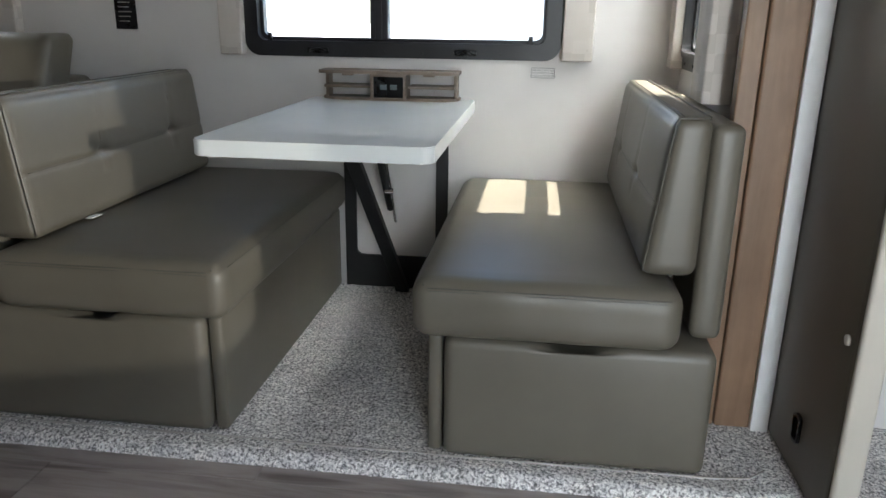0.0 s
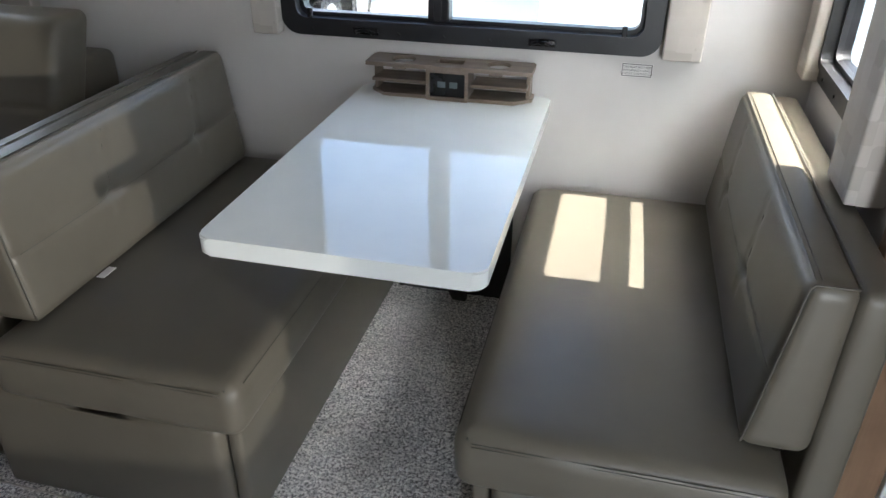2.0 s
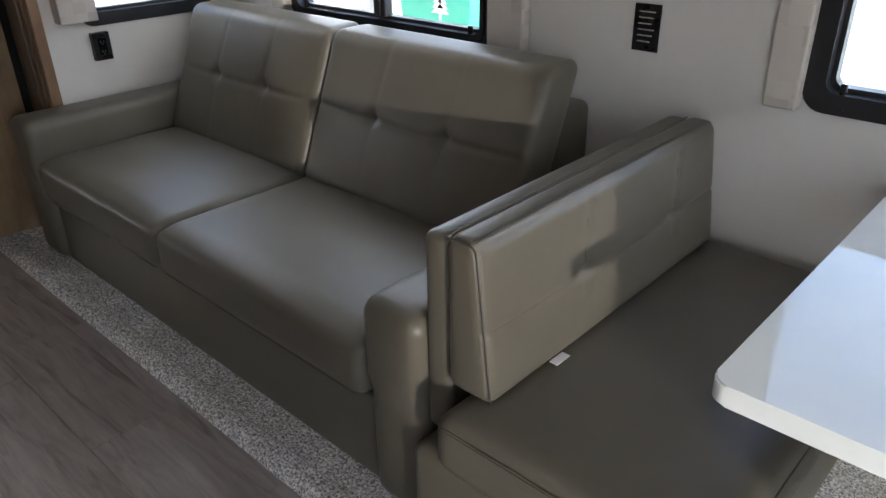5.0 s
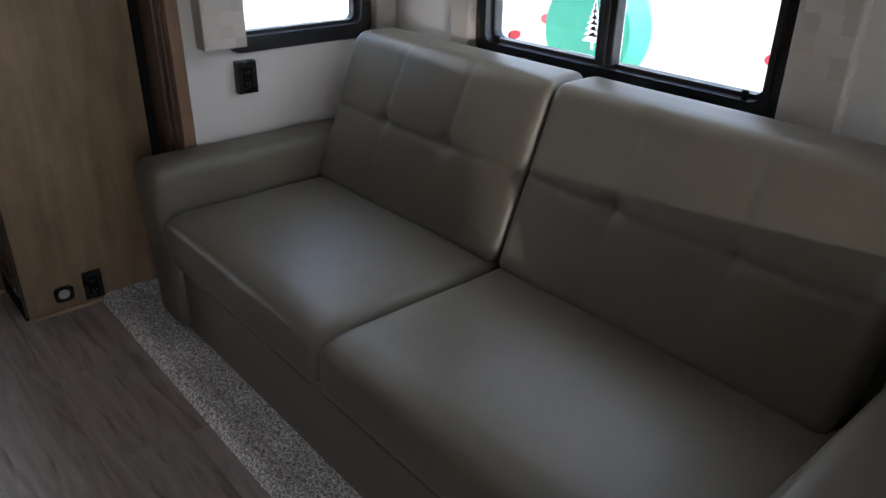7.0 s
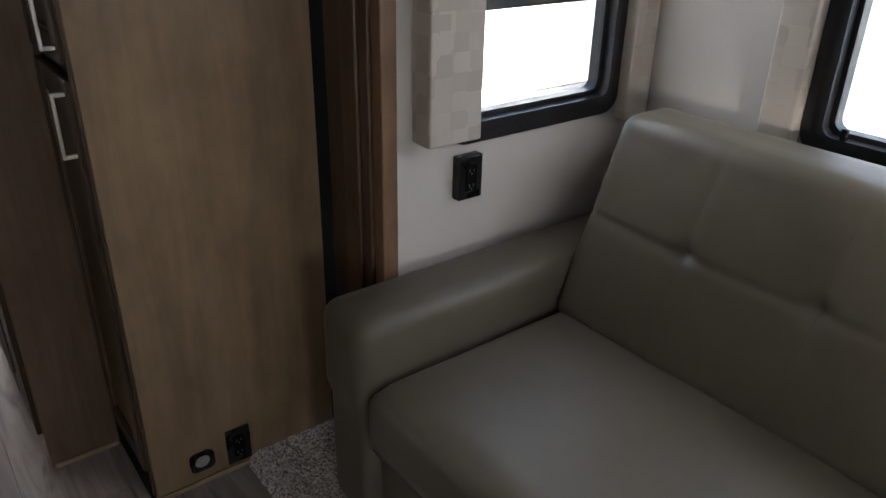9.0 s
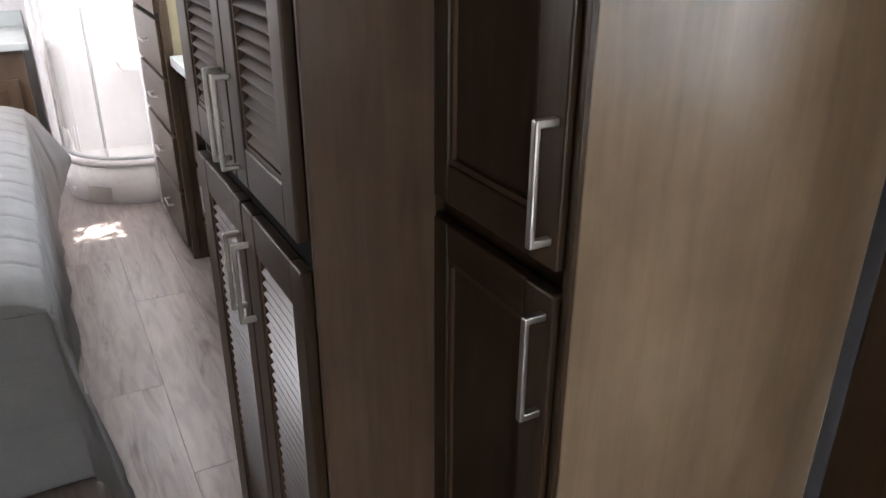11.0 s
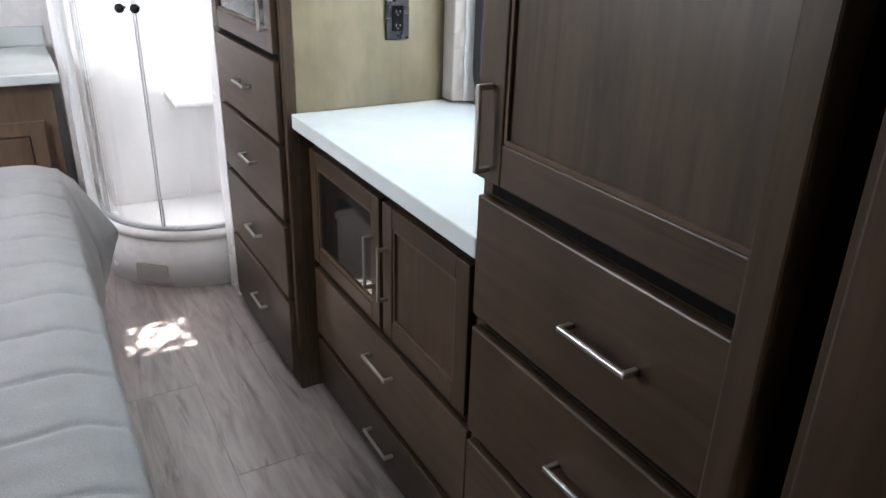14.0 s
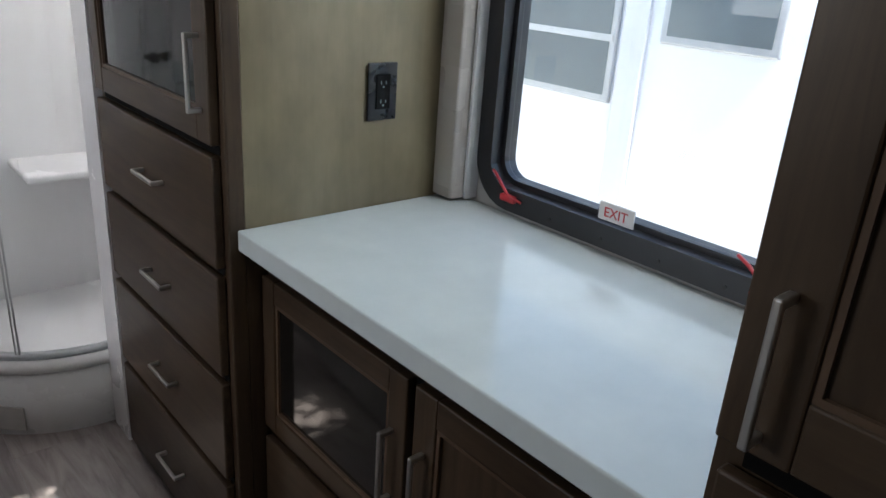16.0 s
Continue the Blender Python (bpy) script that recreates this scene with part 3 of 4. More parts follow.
def bench(name, label, m, width, depth):
    """Dinette bench in local coordinates: x towards the table edge from the back, y from the aisle to the wall. Mirrored through m's scale."""
    t = thing(name, label, "bench", m)
    # skirt with a scooped finger notch under the cushion
    def skirt(p, u):
        if u.z > 0.9 and u.y < -0.9:
            p.z -= 0.035 * bell(p.x - width * 0.44, 0.06)
        return p
    part("base", soft_box((-0.02, 0.03, 0), (width - 0.075, depth, 0.315), 0.025, (30, 6, 4), skirt), vinyl, t, smooth=True)
    part("side_panel", soft_box((width - 0.07, 0.05, 0), (width - 0.035, depth, 0.315), 0.012, (2, 8, 4)), vinyl, t, smooth=True)
    # black block paints the shade inside the notch
    part("notch", box((width * 0.30, 0.06, 0.30), (width * 0.56, 0.2, 0.326), 0.01), black_and_shade, t, "black block painting the shade under the seat")

    def seat(p, u):
        if u.z > 0:
            p.z += 0.012 * (1 - u.x * u.x) * (1 - u.y * u.y)
            p.z += 0.0018 * noise.noise(p * 7)
        else:
            p.z += 0.012 * max(0, u.y)
        if u.y < -0.85:
            p.y += 0.004 * noise.noise((p.x * 9, 0, p.z * 6))
        return p
    s = part("seat_cushion", soft_box((0.07, 0.0, 0.318), (width, depth - 0.015, 0.465), 0.042, (26, 26, 6), seat), vinyl, t, smooth=True)
    part("seam", tube(bmesh.new(), [(0.10 + (width - 0.14) * k / 24, 0.0045 + 0.0035 * math.sin(k * 0.9) * 0.3, 0.445) for k in range(25)], 0.0011, 6), vinyl_seam, s, smooth=True)
    part("seam", tube(bmesh.new(), [(width - 0.006, 0.05 + (depth - 0.1) * k / 24, 0.447) for k in range(25)], 0.0011, 6), vinyl_seam, s, smooth=True)

    part("seam", tube(bmesh.new(), [(width - 0.03 + 0.012 * (k / 5) ** 2, 0.012 + 0.006 * k / 5, 0.452 - 0.012 * k) for k in range(6)], 0.0022, 6), vinyl_seam, s, smooth=True)
    # back: a thin upright board behind a thick leaning cushion
    part("back_board", soft_box((-0.035, 0.10, 0.318), (0.036, depth - 0.035, 0.815), 0.022, (3, 16, 12)), vinyl, t, smooth=True)

    lean = 0.043

    def back(p, u):
        if u.x > 0.5:
            for by in (0.32, 0.68):
                c = by * depth + 0.06
                dz = p.z - 0.645
                p.x -= 0.013 * bell(p.y - c, 0.030) * bell(dz, 0.014)
                p.x -= 0.0035 * bell(p.y - c - 0.25 * max(0.0, dz) ** 2 / 0.18, 0.007) * bell(max(0.0, dz - 0.10), 0.08) * (dz > -0.06)
            p.x -= 0.0035 * bell(p.z - 0.64, 0.007)
            p.x += 0.010 * (1 - u.y ** 2) * (1 - u.z ** 2)
        if u.x > -0.5:
            p.x -= lean * ((u.z + 1) / 2) * (u.x + 1) / 2
        p.x += 0.0015 * noise.noise(p * 6)
        return p
    bk = part("back_cushion", soft_box((0.037, 0.085, 0.472), (0.163, depth - 0.06, 0.832), 0.029, (4, 60, 44), back), vinyl, t, smooth=True)
    y0, y1 = 0.085, depth - 0.06

    def on_face(y, z):
        u = Vector((1, (2 * y - y0 - y1) / (y1 - y0), (2 * z - 0.472 - 0.832) / 0.36))
        return back(Vector((0.163, y, z)), u)
    part("seam", tube(bmesh.new(), [on_face(y0 + 0.03 + (y1 - y0 - 0.06) * k / 60, 0.64) for k in range(61)], 0.0012, 5), vinyl_seam, bk, smooth=True)
    for by in (0.32, 0.68):
        part("seam", tube(bmesh.new(), [on_face(by * depth + 0.06 + 0.25 * q * q / 0.18, 0.645 + q) for q in [0.012 * k for k in range(14)]], 0.001, 5), vinyl_seam, bk, smooth=True)
    piping = ([(0.046 + 0.066 * k / 8, 0.0868, 0.8285) for k in range(9)]
              + [(0.117 + 0.041 * k / 16, 0.0905, 0.818 - 0.332 * k / 16) for k in range(17)])
    part("seam", tube(bmesh.new(), piping, 0.0022, 6), vinyl_seam, bk, "raised piping round the end panel", True)
    for dx in (0.0, 0.009):
        part("seam", tube(bmesh.new(), [(0.110 - dx, 0.10 + (depth - 0.19) * k / 20, 0.8325 - 0.0008 * (k in (0, 20))) for k in range(21)], 0.0012, 6), vinyl_seam, bk, smooth=True)
    part("seam", tube(bmesh.new(), [(0.044, 0.10 + (depth - 0.19) * k / 20, 0.8305) for k in range(21)], 0.002, 6), vinyl_seam, bk, smooth=True)
    # paired stitching along the seat's top edges
    for dz in (0.0, 0.007):
        part("stitching", tube(bmesh.new(), [(0.11 + (width - 0.15) * k / 30, 0.0035 + 0.0016 * dz / 0.007, 0.4385 + dz) for k in range(31)], 0.0009, 5), vinyl_seam, s, smooth=True)
    return t


# the bench nearer the sofa
bench("dinette_bench", "olive vinyl dinette bench with buttoned back cushion against the sofa arm", pose(-1.25, 1.73, 0.03), 0.68, 1.17)
tagb = thing("sewn_tag", "small white sewn tag lying under the back cushion", "tag", pose(-1.088, 2.05, 0.508))
part("label", box((-0.004, -0.025, 0), (0.018, 0.025, 0.002), 0.0006), paper, tagb)
# the far bench, turned to face it
fb = bench("dinette_bench", "olive vinyl dinette bench with sunlit seat beside the wooden trim", pose(0.552, 1.72, 0.03), 0.675, 1.18)
fb.scale = (-1, 1, 1)
t = thing("bench_knob", "small bright metal release knob below the back cushion", "knob", pose(0.46, 1.84, 0.497))
part("knob", rod(bmesh.new(), (0, -0.022, 0.012), (0, 0.012, 0.012), 0.010, 16), chrome, t, smooth=True)


def dinette_table():
    t = thing("dinette_table", "glossy white table with black folding steel wall leg", "table", pose(-0.385, 2.91, 0.03))
    bm = bmesh.new()
    pts = [(x, y) for x, y in rounded_rect(0.59, 1.06, 0.03, 8)]
    prism(bm, [(x, y - 0.53) for x, y in pts], 0.700, 0.74)
    bmesh.ops.bevel(bm, geom=[e for e in bm.edges if abs(e.verts[0].co.z - e.verts[1].co.z) < 1e-5], offset=0.003, segments=2, affect="EDGES")
    part("tabletop", bm, table_white, t)
    bm = bmesh.new()
    ring(bm, rounded_rect(0.40, 0.69, 0.004), rounded_rect(0.31, 0.43, 0.025), -0.014, -0.001, (0, 0.345))
    part("wall_bracket", bm, black_steel, t, "flat black steel wall frame")
    bm = bmesh.new()
    box((-0.17, -0.8, 0.68), (-0.13, -0.02, 0.698), 0.002, bm)
    box((0.13, -0.8, 0.68), (0.17, -0.02, 0.698), 0.002, bm)
    part("rail", bm, black_steel, t)
    bm = bmesh.new()
    box((-0.024, -0.015, -0.41), (0.024, 0.015, 0.41), 0.004, bm)
    bmesh.ops.transform(bm, matrix=Matrix.Translation((-0.03, -0.24, 0.345)) @ Matrix.Rotation(math.atan2(0.40, 0.70), 4, "X") @ Matrix.Rotation(radians(-9), 4, "Y"), verts=bm.verts)
    part("brace", bm, black_steel, t, "black diagonal folding brace")
    bm = bmesh.new()
    rod(bm, (0.0, -0.36, 0.66), (0.01, -0.16, 0.36), 0.013, 12)
    part("strut", bm, black_steel, t)
    bm = bmesh.new()
    rod(bm, (0.02, -0.33, 0.62), (0.02, -0.12, 0.30), 0.006, 10)
    rod(bm, (0.005, -0.23, 0.44), (0.035, -0.23, 0.44), 0.011, 12)
    part("gas_rod", bm, chrome, t, "bright steel rod and pivot")
    return t


dinette_table()


def table_caddy():
    t = thing("table_caddy", "grey-brown wooden caddy with cup holders and outlet on the table", "caddy", pose(-0.39, 2.90, 0.77))
    w, d = 0.255, 0.10

    def outline(s):
        return [(-w * s, 0), (-w * s, -d + 0.045), (-w * s + 0.05, -d), (w * s - 0.05, -d), (w * s, -d + 0.045), (w * s, 0)]
    part("bottom", prism(bmesh.new(), outline(0.97), 0.0, 0.010), caddy_wood, t)
    for s in (-1, 1):
        xs = sorted((s * 0.068, s * 0.235))
        part("shelf", box((xs[0], -d + 0.006, 0.042), (xs[1], -0.002, 0.052), 0.002), caddy_wood, t)
        part("end", box((min(s * 0.228, s * 0.24), -0.055, 0.010), (max(s * 0.228, s * 0.24), -0.002, 0.090), 0.002), caddy_wood, t)
    # top board with two cut cup holes, a tray slot and a waved front
    bm = bmesh.new()
    n = 40
    for s in (-1, 1):
        c = Vector((s * 0.145, -0.052))
        outer = []
        for k in range(n):
            a = math.tau * k / n
            dx, dy = math.cos(a), math.sin(a)
            q = min(0.105 / abs(dx) if abs(dx) > 1e-6 else 9, (0.05 if dy > 0 else 0.058) / abs(dy) if abs(dy) > 1e-6 else 9)
            outer.append((c.x + dx * q, c.y + dy * q))
        inner = [(c.x + 0.036 * math.cos(math.tau * k / n), c.y + 0.036 * math.sin(math.tau * k / n)) for k in range(n)]
        rows = [[bm.verts.new((x, y, z)) for x, y in pts] for pts, z in ((outer, 0.092), (outer, 0.104), (inner, 0.104), (inner, 0.092))]
        for a, b in zip(rows, rows[1:] + rows[:1]):
            for k in range(n):
                bm.faces.new((a[k], a[(k + 1) % n], b[(k + 1) % n], b[k]))
    box((-0.042, -0.112, 0.092), (0.042, -0.075, 0.104), 0.002, bm)
    box((-0.042, -0.03, 0.092), (0.042, -0.002, 0.104), 0.002, bm)
    part("top", bm, caddy_wood, t)
    part("cup_lip", box((-0.165, -d - 0.012, 0.086), (-0.125, -d + 0.004, 0.096), 0.002), caddy_wood, t)
    part("cup_lip", box((0.125, -d - 0.012, 0.086), (0.165, -d + 0.004, 0.096), 0.002), caddy_wood, t)
    bm = bmesh.new()
    ring(bm, rounded_rect(0.128, 0.092, 0.003), rounded_rect(0.108, 0.074, 0.003), -d - 0.008, -0.02, (0, 0.046))
    part("outlet_frame", bm, caddy_wood, t)
    o = part("outlet", box((-0.055, -d + 0.002, 0.008), (0.055, -0.03, 0.084), 0.003), black_plastic, t, "black power outlet with sockets")
    bm = bmesh.new()
    for x in (-0.018, 0.018):
        box((x - 0.012, -d - 0.001, 0.038), (x + 0.012, -d + 0.002, 0.056), 0.001, bm)
    part("socket", bm, smoked, o)
    return t


table_caddy()


def printed_label():
    t = thing("warning_label", "small white printed warning label on the wall", "label", pose(0.148, YW - 0.0015, 0.871))
    part("paper", box((-0.045, -0.001, -0.02), (0.045, 0, 0.02)), paper, t)
    bm = ring(bmesh.new(), rounded_rect(0.085, 0.036, 0.0005, 1), rounded_rect(0.081, 0.032, 0.0005, 1), -0.0017, -0.001)
    part("border", bm, ink, t, "thin grey printed border")
    for k, words in enumerate(("THIS SEAT NOT FOR", "OCCUPANCY WHILE", "VEHICLE IS IN MOTION")):
        cu = bpy.data.curves.new("print", "FONT")
        cu.body, cu.size, cu.extrude, cu.align_x = words, 0.0088, 0.0003, "CENTER"
        cu.materials.append(ink)
        ob = new("print", cu)
        ob.parent = t
        ob.matrix_basis = pose(0, -0.0014, 0.006 - k * 0.0095, 90, 0, 0)


printed_label()


def wall_switch(name, label, m, w, h, rows=5, box_deep=0.006):
    t = thing(name, label, "switch panel" if rows else "outlet", m)
    part("plate", box((-w / 2, -box_deep, -h / 2), (w / 2, -0.0005, h / 2), 0.003), black_plastic, t)
    if rows:
        for k in range(rows):
            z = h / 2 - 0.022 - k * (h - 0.034) / rows
            part("button", box((-w * 0.30, -box_deep - 0.002, z - 0.0015), (w * (0.30 - 0.06 * (k % 3)), -box_deep + 0.001, z + 0.0015), 0), grey_plate, t)
    else:
        face = part("face", box((-w * 0.24, -box_deep - 0.003, -h * 0.30), (w * 0.24, -box_deep + 0.001, h * 0.30), 0.002), black_and_shade, t, "matt black socket face")
        for z in (-0.020, 0.020):
            bm = bmesh.new()
            for dx, hh in ((-0.0065, 0.0045), (0.0065, 0.0035)):
                box((dx - 0.0012, -box_deep - 0.0036, z - hh), (dx + 0.0012, -box_deep - 0.0028, z + hh), 0, bm)
            rod(bm, (0, -box_deep - 0.0036, z - 0.009), (0, -box_deep - 0.0028, z - 0.009), 0.0024, 8)
            part("socket", bm, smoked, face)
        part("screw", rod(bmesh.new(), (0, -box_deep - 0.001, 0), (0, -box_deep, 0), 0.003, 10), black_steel, t)
    return t


wall_switch("control_panel", "black wall control panel with rows of buttons", pose(-1.41, YW, 1.065), 0.085, 0.135, 6)
wall_switch("wall_outlet", "black surface-mounted outlet on the end wall above the sofa arm", pose(XL, 2.25, 0.83, 0, 0, 90), 0.075, 0.115, 0, 0.03)
wall_switch("wall_outlet", "black outlet on the veneer tower side above the counter", pose(-6.7295, 1.825, 1.225, 0, 0, 90), 0.078, 0.125, 0)


# ---- sofa ----


def sofa():
    x0, x1 = -3.60, -1.285
    t = thing("sofa", "olive vinyl two-seat sofa with tufted backs and square arms", "sofa", pose(x0, 1.80, 0.03))
    w, d = x1 - x0, 1.09
    def arm(p, u):
        p.y += 0.003 * noise.noise(p * 5)
        if u.y < -0.9:
            p.y += 0.012 * (u.z < 0.2)
        return p
    for a, b in ((0.0, 0.19), (w - 0.19, w)):
        part("arm", soft_box((a, 0.0, 0), (b, d - 0.05, 0.60), 0.045, (6, 20, 12), arm), vinyl, t, smooth=True)
    part("base", soft_box((0.192, 0.045, 0.0), (w - 0.192, d - 0.05, 0.285), 0.015, (10, 4, 4)), vinyl, t, smooth=True)
    part("back_frame", soft_box((0.05, d - 0.20, 0.1), (w - 0.275, d, 0.80), 0.03, (10, 4, 8)), vinyl, t, smooth=True)
    mid = 1.125

    def seat(p, u):
        if u.z > 0:
            p.z += 0.014 * (1 - u.x ** 2) * (1 - u.y ** 2)
            if u.y < -0.8:
                p.z -= 0.008
        p += Vector((0, 0, 0.002 * noise.noise(p * 6)))
        return p
    for a, b in ((0.193, mid - 0.001), (mid + 0.001, w - 0.193)):
        s = part("seat_cushion", soft_box((a, 0.0, 0.29), (b, d - 0.42, 0.455), 0.04, (20, 18, 5), seat), vinyl, t, smooth=True)
        part("seam", tube(bmesh.new(), [(a + 0.03 + (b - a - 0.06) * k / 12, 0.006, 0.30) for k in range(13)], 0.0022, 6), vinyl_seam, s, smooth=True)

    def back_for(a, b):
        spots = [a + (b - a) * q for q in (0.33, 0.67)]

        def back(p, u):
            lean = (p.z - 0.44) * 0.40
            if u.y < -0.3:
                swell = 0.02 * (1 - u.x ** 2) * (1 - u.z ** 2)
                for c in spots:
                    swell -= 0.020 * bell(p.x - c, 0.030) * bell(p.z - 0.712, 0.024)
                    swell -= 0.004 * bell(p.x - c, 0.010) * (1.0 if p.z > 0.70 else 0.35)
                swell -= 0.006 * bell(p.z - 0.71, 0.009)
                p.y -= swell
            p.y += lean + 0.002 * noise.noise(p * 6)
            return p
        return back
    for a, b in ((0.185, mid - 0.004), (mid + 0.004, w - 0.235)):
        shape = back_for(a, b)
        bk = part("back_cushion", soft_box((a, d - 0.50, 0.44), (b, d - 0.33, 0.955), 0.036, (84, 4, 56), shape), vinyl, t, smooth=True)

        def on_face(x, z):
            return shape(Vector((x, d - 0.50, z)), Vector(((2 * x - a - b) / (b - a), -1, (2 * z - 0.44 - 0.955) / 0.515)))
        part("seam", tube(bmesh.new(), [on_face(a + 0.04 + (b - a - 0.08) * k / 60, 0.71) for k in range(61)], 0.0013, 5), vinyl_seam, bk, smooth=True)
        for q in (0.33, 0.67):
            x = a + (b - a) * q
            part("seam", tube(bmesh.new(), [on_face(x, 0.64 + 0.012 * k) for k in range(24)], 0.0011, 5), vinyl_seam, bk, smooth=True)
    return t


sofa()

# ---- cabinets ----


def pull(parent, at, length, vertical, out=0.03):
    """A squared bar pull on a front that faces -y."""
    x, y, z = at
    h = length / 2
    bm = bmesh.new()
    if vertical:
        box((x - 0.005, y - out, z - h), (x + 0.005, y - out + 0.008, z + h), 0.0025, bm)
        for s in (-1, 1):
            box((x - 0.005, y - out + 0.004, z + s * (h - 0.005) - 0.005), (x + 0.005, y, z + s * (h - 0.005) + 0.005), 0.002, bm)
    else:
        box((x - h, y - out, z - 0.005), (x + h, y - out + 0.008, z + 0.005), 0.0025, bm)
        for s in (-1, 1):
            box((x + s * (h - 0.005) - 0.005, y - out + 0.004, z - 0.005), (x + s * (h - 0.005) + 0.005, y, z + 0.005), 0.002, bm)
    return part("handle", bm, nickel, parent, "brushed nickel bar handle")


def panel_door(parent, x0, x1, z0, z1, y, stile=0.062, fill=None, handle=None, louvre=False, right=None):
    """A framed door whose face is at y: raised edges, an inner bead and a recessed panel or slats."""
    right = right or stile
    a0, a1, b0, b1 = x0 + stile, x1 - right, z0 + stile, z1 - stile
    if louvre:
        # black backing paints the shade between the slats
        d = part("door", box((a0 - 0.01, y + 0.0185, b0 - 0.01), (a1 + 0.01, y + 0.0199, b1 + 0.01)), black_and_shade, parent)
    else:
        d = part("door", box((a0 - 0.01, y + 0.010, b0 - 0.01), (a1 + 0.01, y + 0.016, b1 + 0.01)), fill or cab_wood, parent, "dark reflective glass door in a wooden frame" if fill else "")
    for lo, hi in (((x0, y, z0), (x0 + stile, y + 0.02, z1)), ((x1 - right, y, z0), (x1, y + 0.02, z1))):
        part("stile", box(lo, hi, 0.003), cab_wood, d)
    for lo, hi in (((x0 + stile, y + 0.0006, z0), (x1 - right, y + 0.0195, z0 + stile)), ((x0 + stile, y + 0.0006, z1 - stile), (x1 - right, y + 0.0195, z1))):
        part("rail", box(lo, hi, 0.003), cab_wood_h, d)
    ow, oh = a1 - a0, b1 - b0
    bm = ring(bmesh.new(), rounded_rect(ow - 0.0005, oh - 0.0005, 0.001, 1), rounded_rect(ow - 0.016, oh - 0.016, 0.001, 1), y + 0.004, y + 0.018, ((a0 + a1) / 2, (b0 + b1) / 2))
    # lighter brown paints in the bead's worn edge and its highlight
    part("bead", bm, trim_brown, d)
    if louvre:
        n = int((b1 - b0 - 0.02) / 0.0205)
        me = None
        for k in range(n):
            z = b0 + 0.019 + k * 0.0205
            if me is None:
                bm = box((a0 + 0.0095, -0.010, -0.0022), (a1 - 0.0095, 0.010, 0.0022), 0.0012, None, 1)
                bmesh.ops.transform(bm, matrix=Matrix.Rotation(radians(48), 4, "X"), verts=bm.verts)
                s = part("slat", bm, cab_wood_h, d)
                me = s.data
            else:
                s = new("slat", me)
                s.parent = d
            s.matrix_basis = pose(0, y + 0.0115, z)
    if handle:
        pull(d, (handle[0], y, handle[1]), handle[2], True)
    return d


def drawer(parent, x0, x1, z0, z1, y, hx=None, hlen=0.13, hz=0.0):
    d = part("drawer", box((x0, y, z0), (x1, y + 0.02, z1), 0.004), cab_wood_h, parent)
    pull(d, ((x0 + x1) / 2 if hx is None else hx, y, (z0 + z1) / 2 + hz), hlen, False)
    return d


def shade_strip(parent, x0, x1, z0, z1, y):
    """A flat black strip that paints the shade between two overlaid fronts."""
    part("gap_shade", box((x0, y, z0), (x1, y + 0.0012, z1)), black_and_shade, parent)


# cabinet with the tan side panel, at the end of the sofa
px = -3.862
t = thing("pantry_cabinet", "dark-stained pantry cabinet with tan veneer side and two doors", "cabinet", pose(px, 1.42, 0))
# Body coloured black, painting the shade in the slit past the side panel
part("body", box((-0.33, 0.026, 0.0), (-0.012, 0.63, 2.14)), black_and_shade, t)
part("side_panel", box((-0.012, 0.012, 0.0), (0.0, 0.545, 2.14), 0.002), panel_wood, t, "tan veneer side panel")
part("face_frame", box((-0.012, 0.004, 0.02), (0.0005, 0.0115, 2.14), 0.001, box((-0.325, 0.02, 0.02), (-0.012, 0.0255, 2.14))), cab_wood, t)
part("foot_strip", box((0.0005, 0.01, 0.0), (0.009, 0.36, 0.014), 0.002), edge_wood, t, "pale raw wood strip along the floor")
panel_door(t, -0.318, -0.016, 0.10, 1.125, -0.004, 0.055, None, (-0.03, 1.03, 0.142))
panel_door(t, -0.318, -0.016, 1.155, 2.10, -0.004, 0.055, None, (-0.03, 1.255, 0.142))
part("toe_strip", box((-0.318, 0.001, 0.0), (-0.016, 0.018, 0.09)), black_and_shade, t)
wall_switch("floor_outlet", "black outlet plate low on the veneer panel", pose(px + 0.0005, 1.665, 0.08, 0, 0, 90), 0.07, 0.115, 0)
t = thing("charging_outlet", "round-cornered charging outlet low on the veneer panel", "outlet", pose(px + 0.0005, 1.56, 0.075, 0, 0, 90))
bm = bmesh.new()
ring(bm, rounded_rect(0.068, 0.06, 0.018), rounded_rect(0.04, 0.038, 0.018), -0.007, 0)
part("rim", bm, black_plastic, t)
part("cap", rod(bmesh.new(), (0, -0.005, 0), (0, -0.001, 0), 0.02, 20), steel_grey, t, "pale grey cap")

# louvred hall cabinet
lx0, lx1 = -4.885, -4.175
t = thing("louvred_cabinet", "dark-stained hall cabinet with four louvred doors", "cabinet", pose(0, 1.225, 0))
part("body", box((lx0, 0.03, 0.0), (lx1, 0.80, 2.14)), cab_wood, t)
part("side_panel", box((lx1, 0.012, 0.0), (lx1 + 0.014, 0.195, 2.14), 0.003), vanity_wood, t, "medium brown veneer side")
part("face_frame", box((lx0, 0.022, 0.08), (lx1, 0.0295, 2.14), 0.001), cab_wood, t)
part("foot_strip", box((lx1 + 0.0145, 0.02, 0.0), (lx1 + 0.022, 0.19, 0.014), 0.002), edge_wood, t, "pale raw wood strip along the floor")
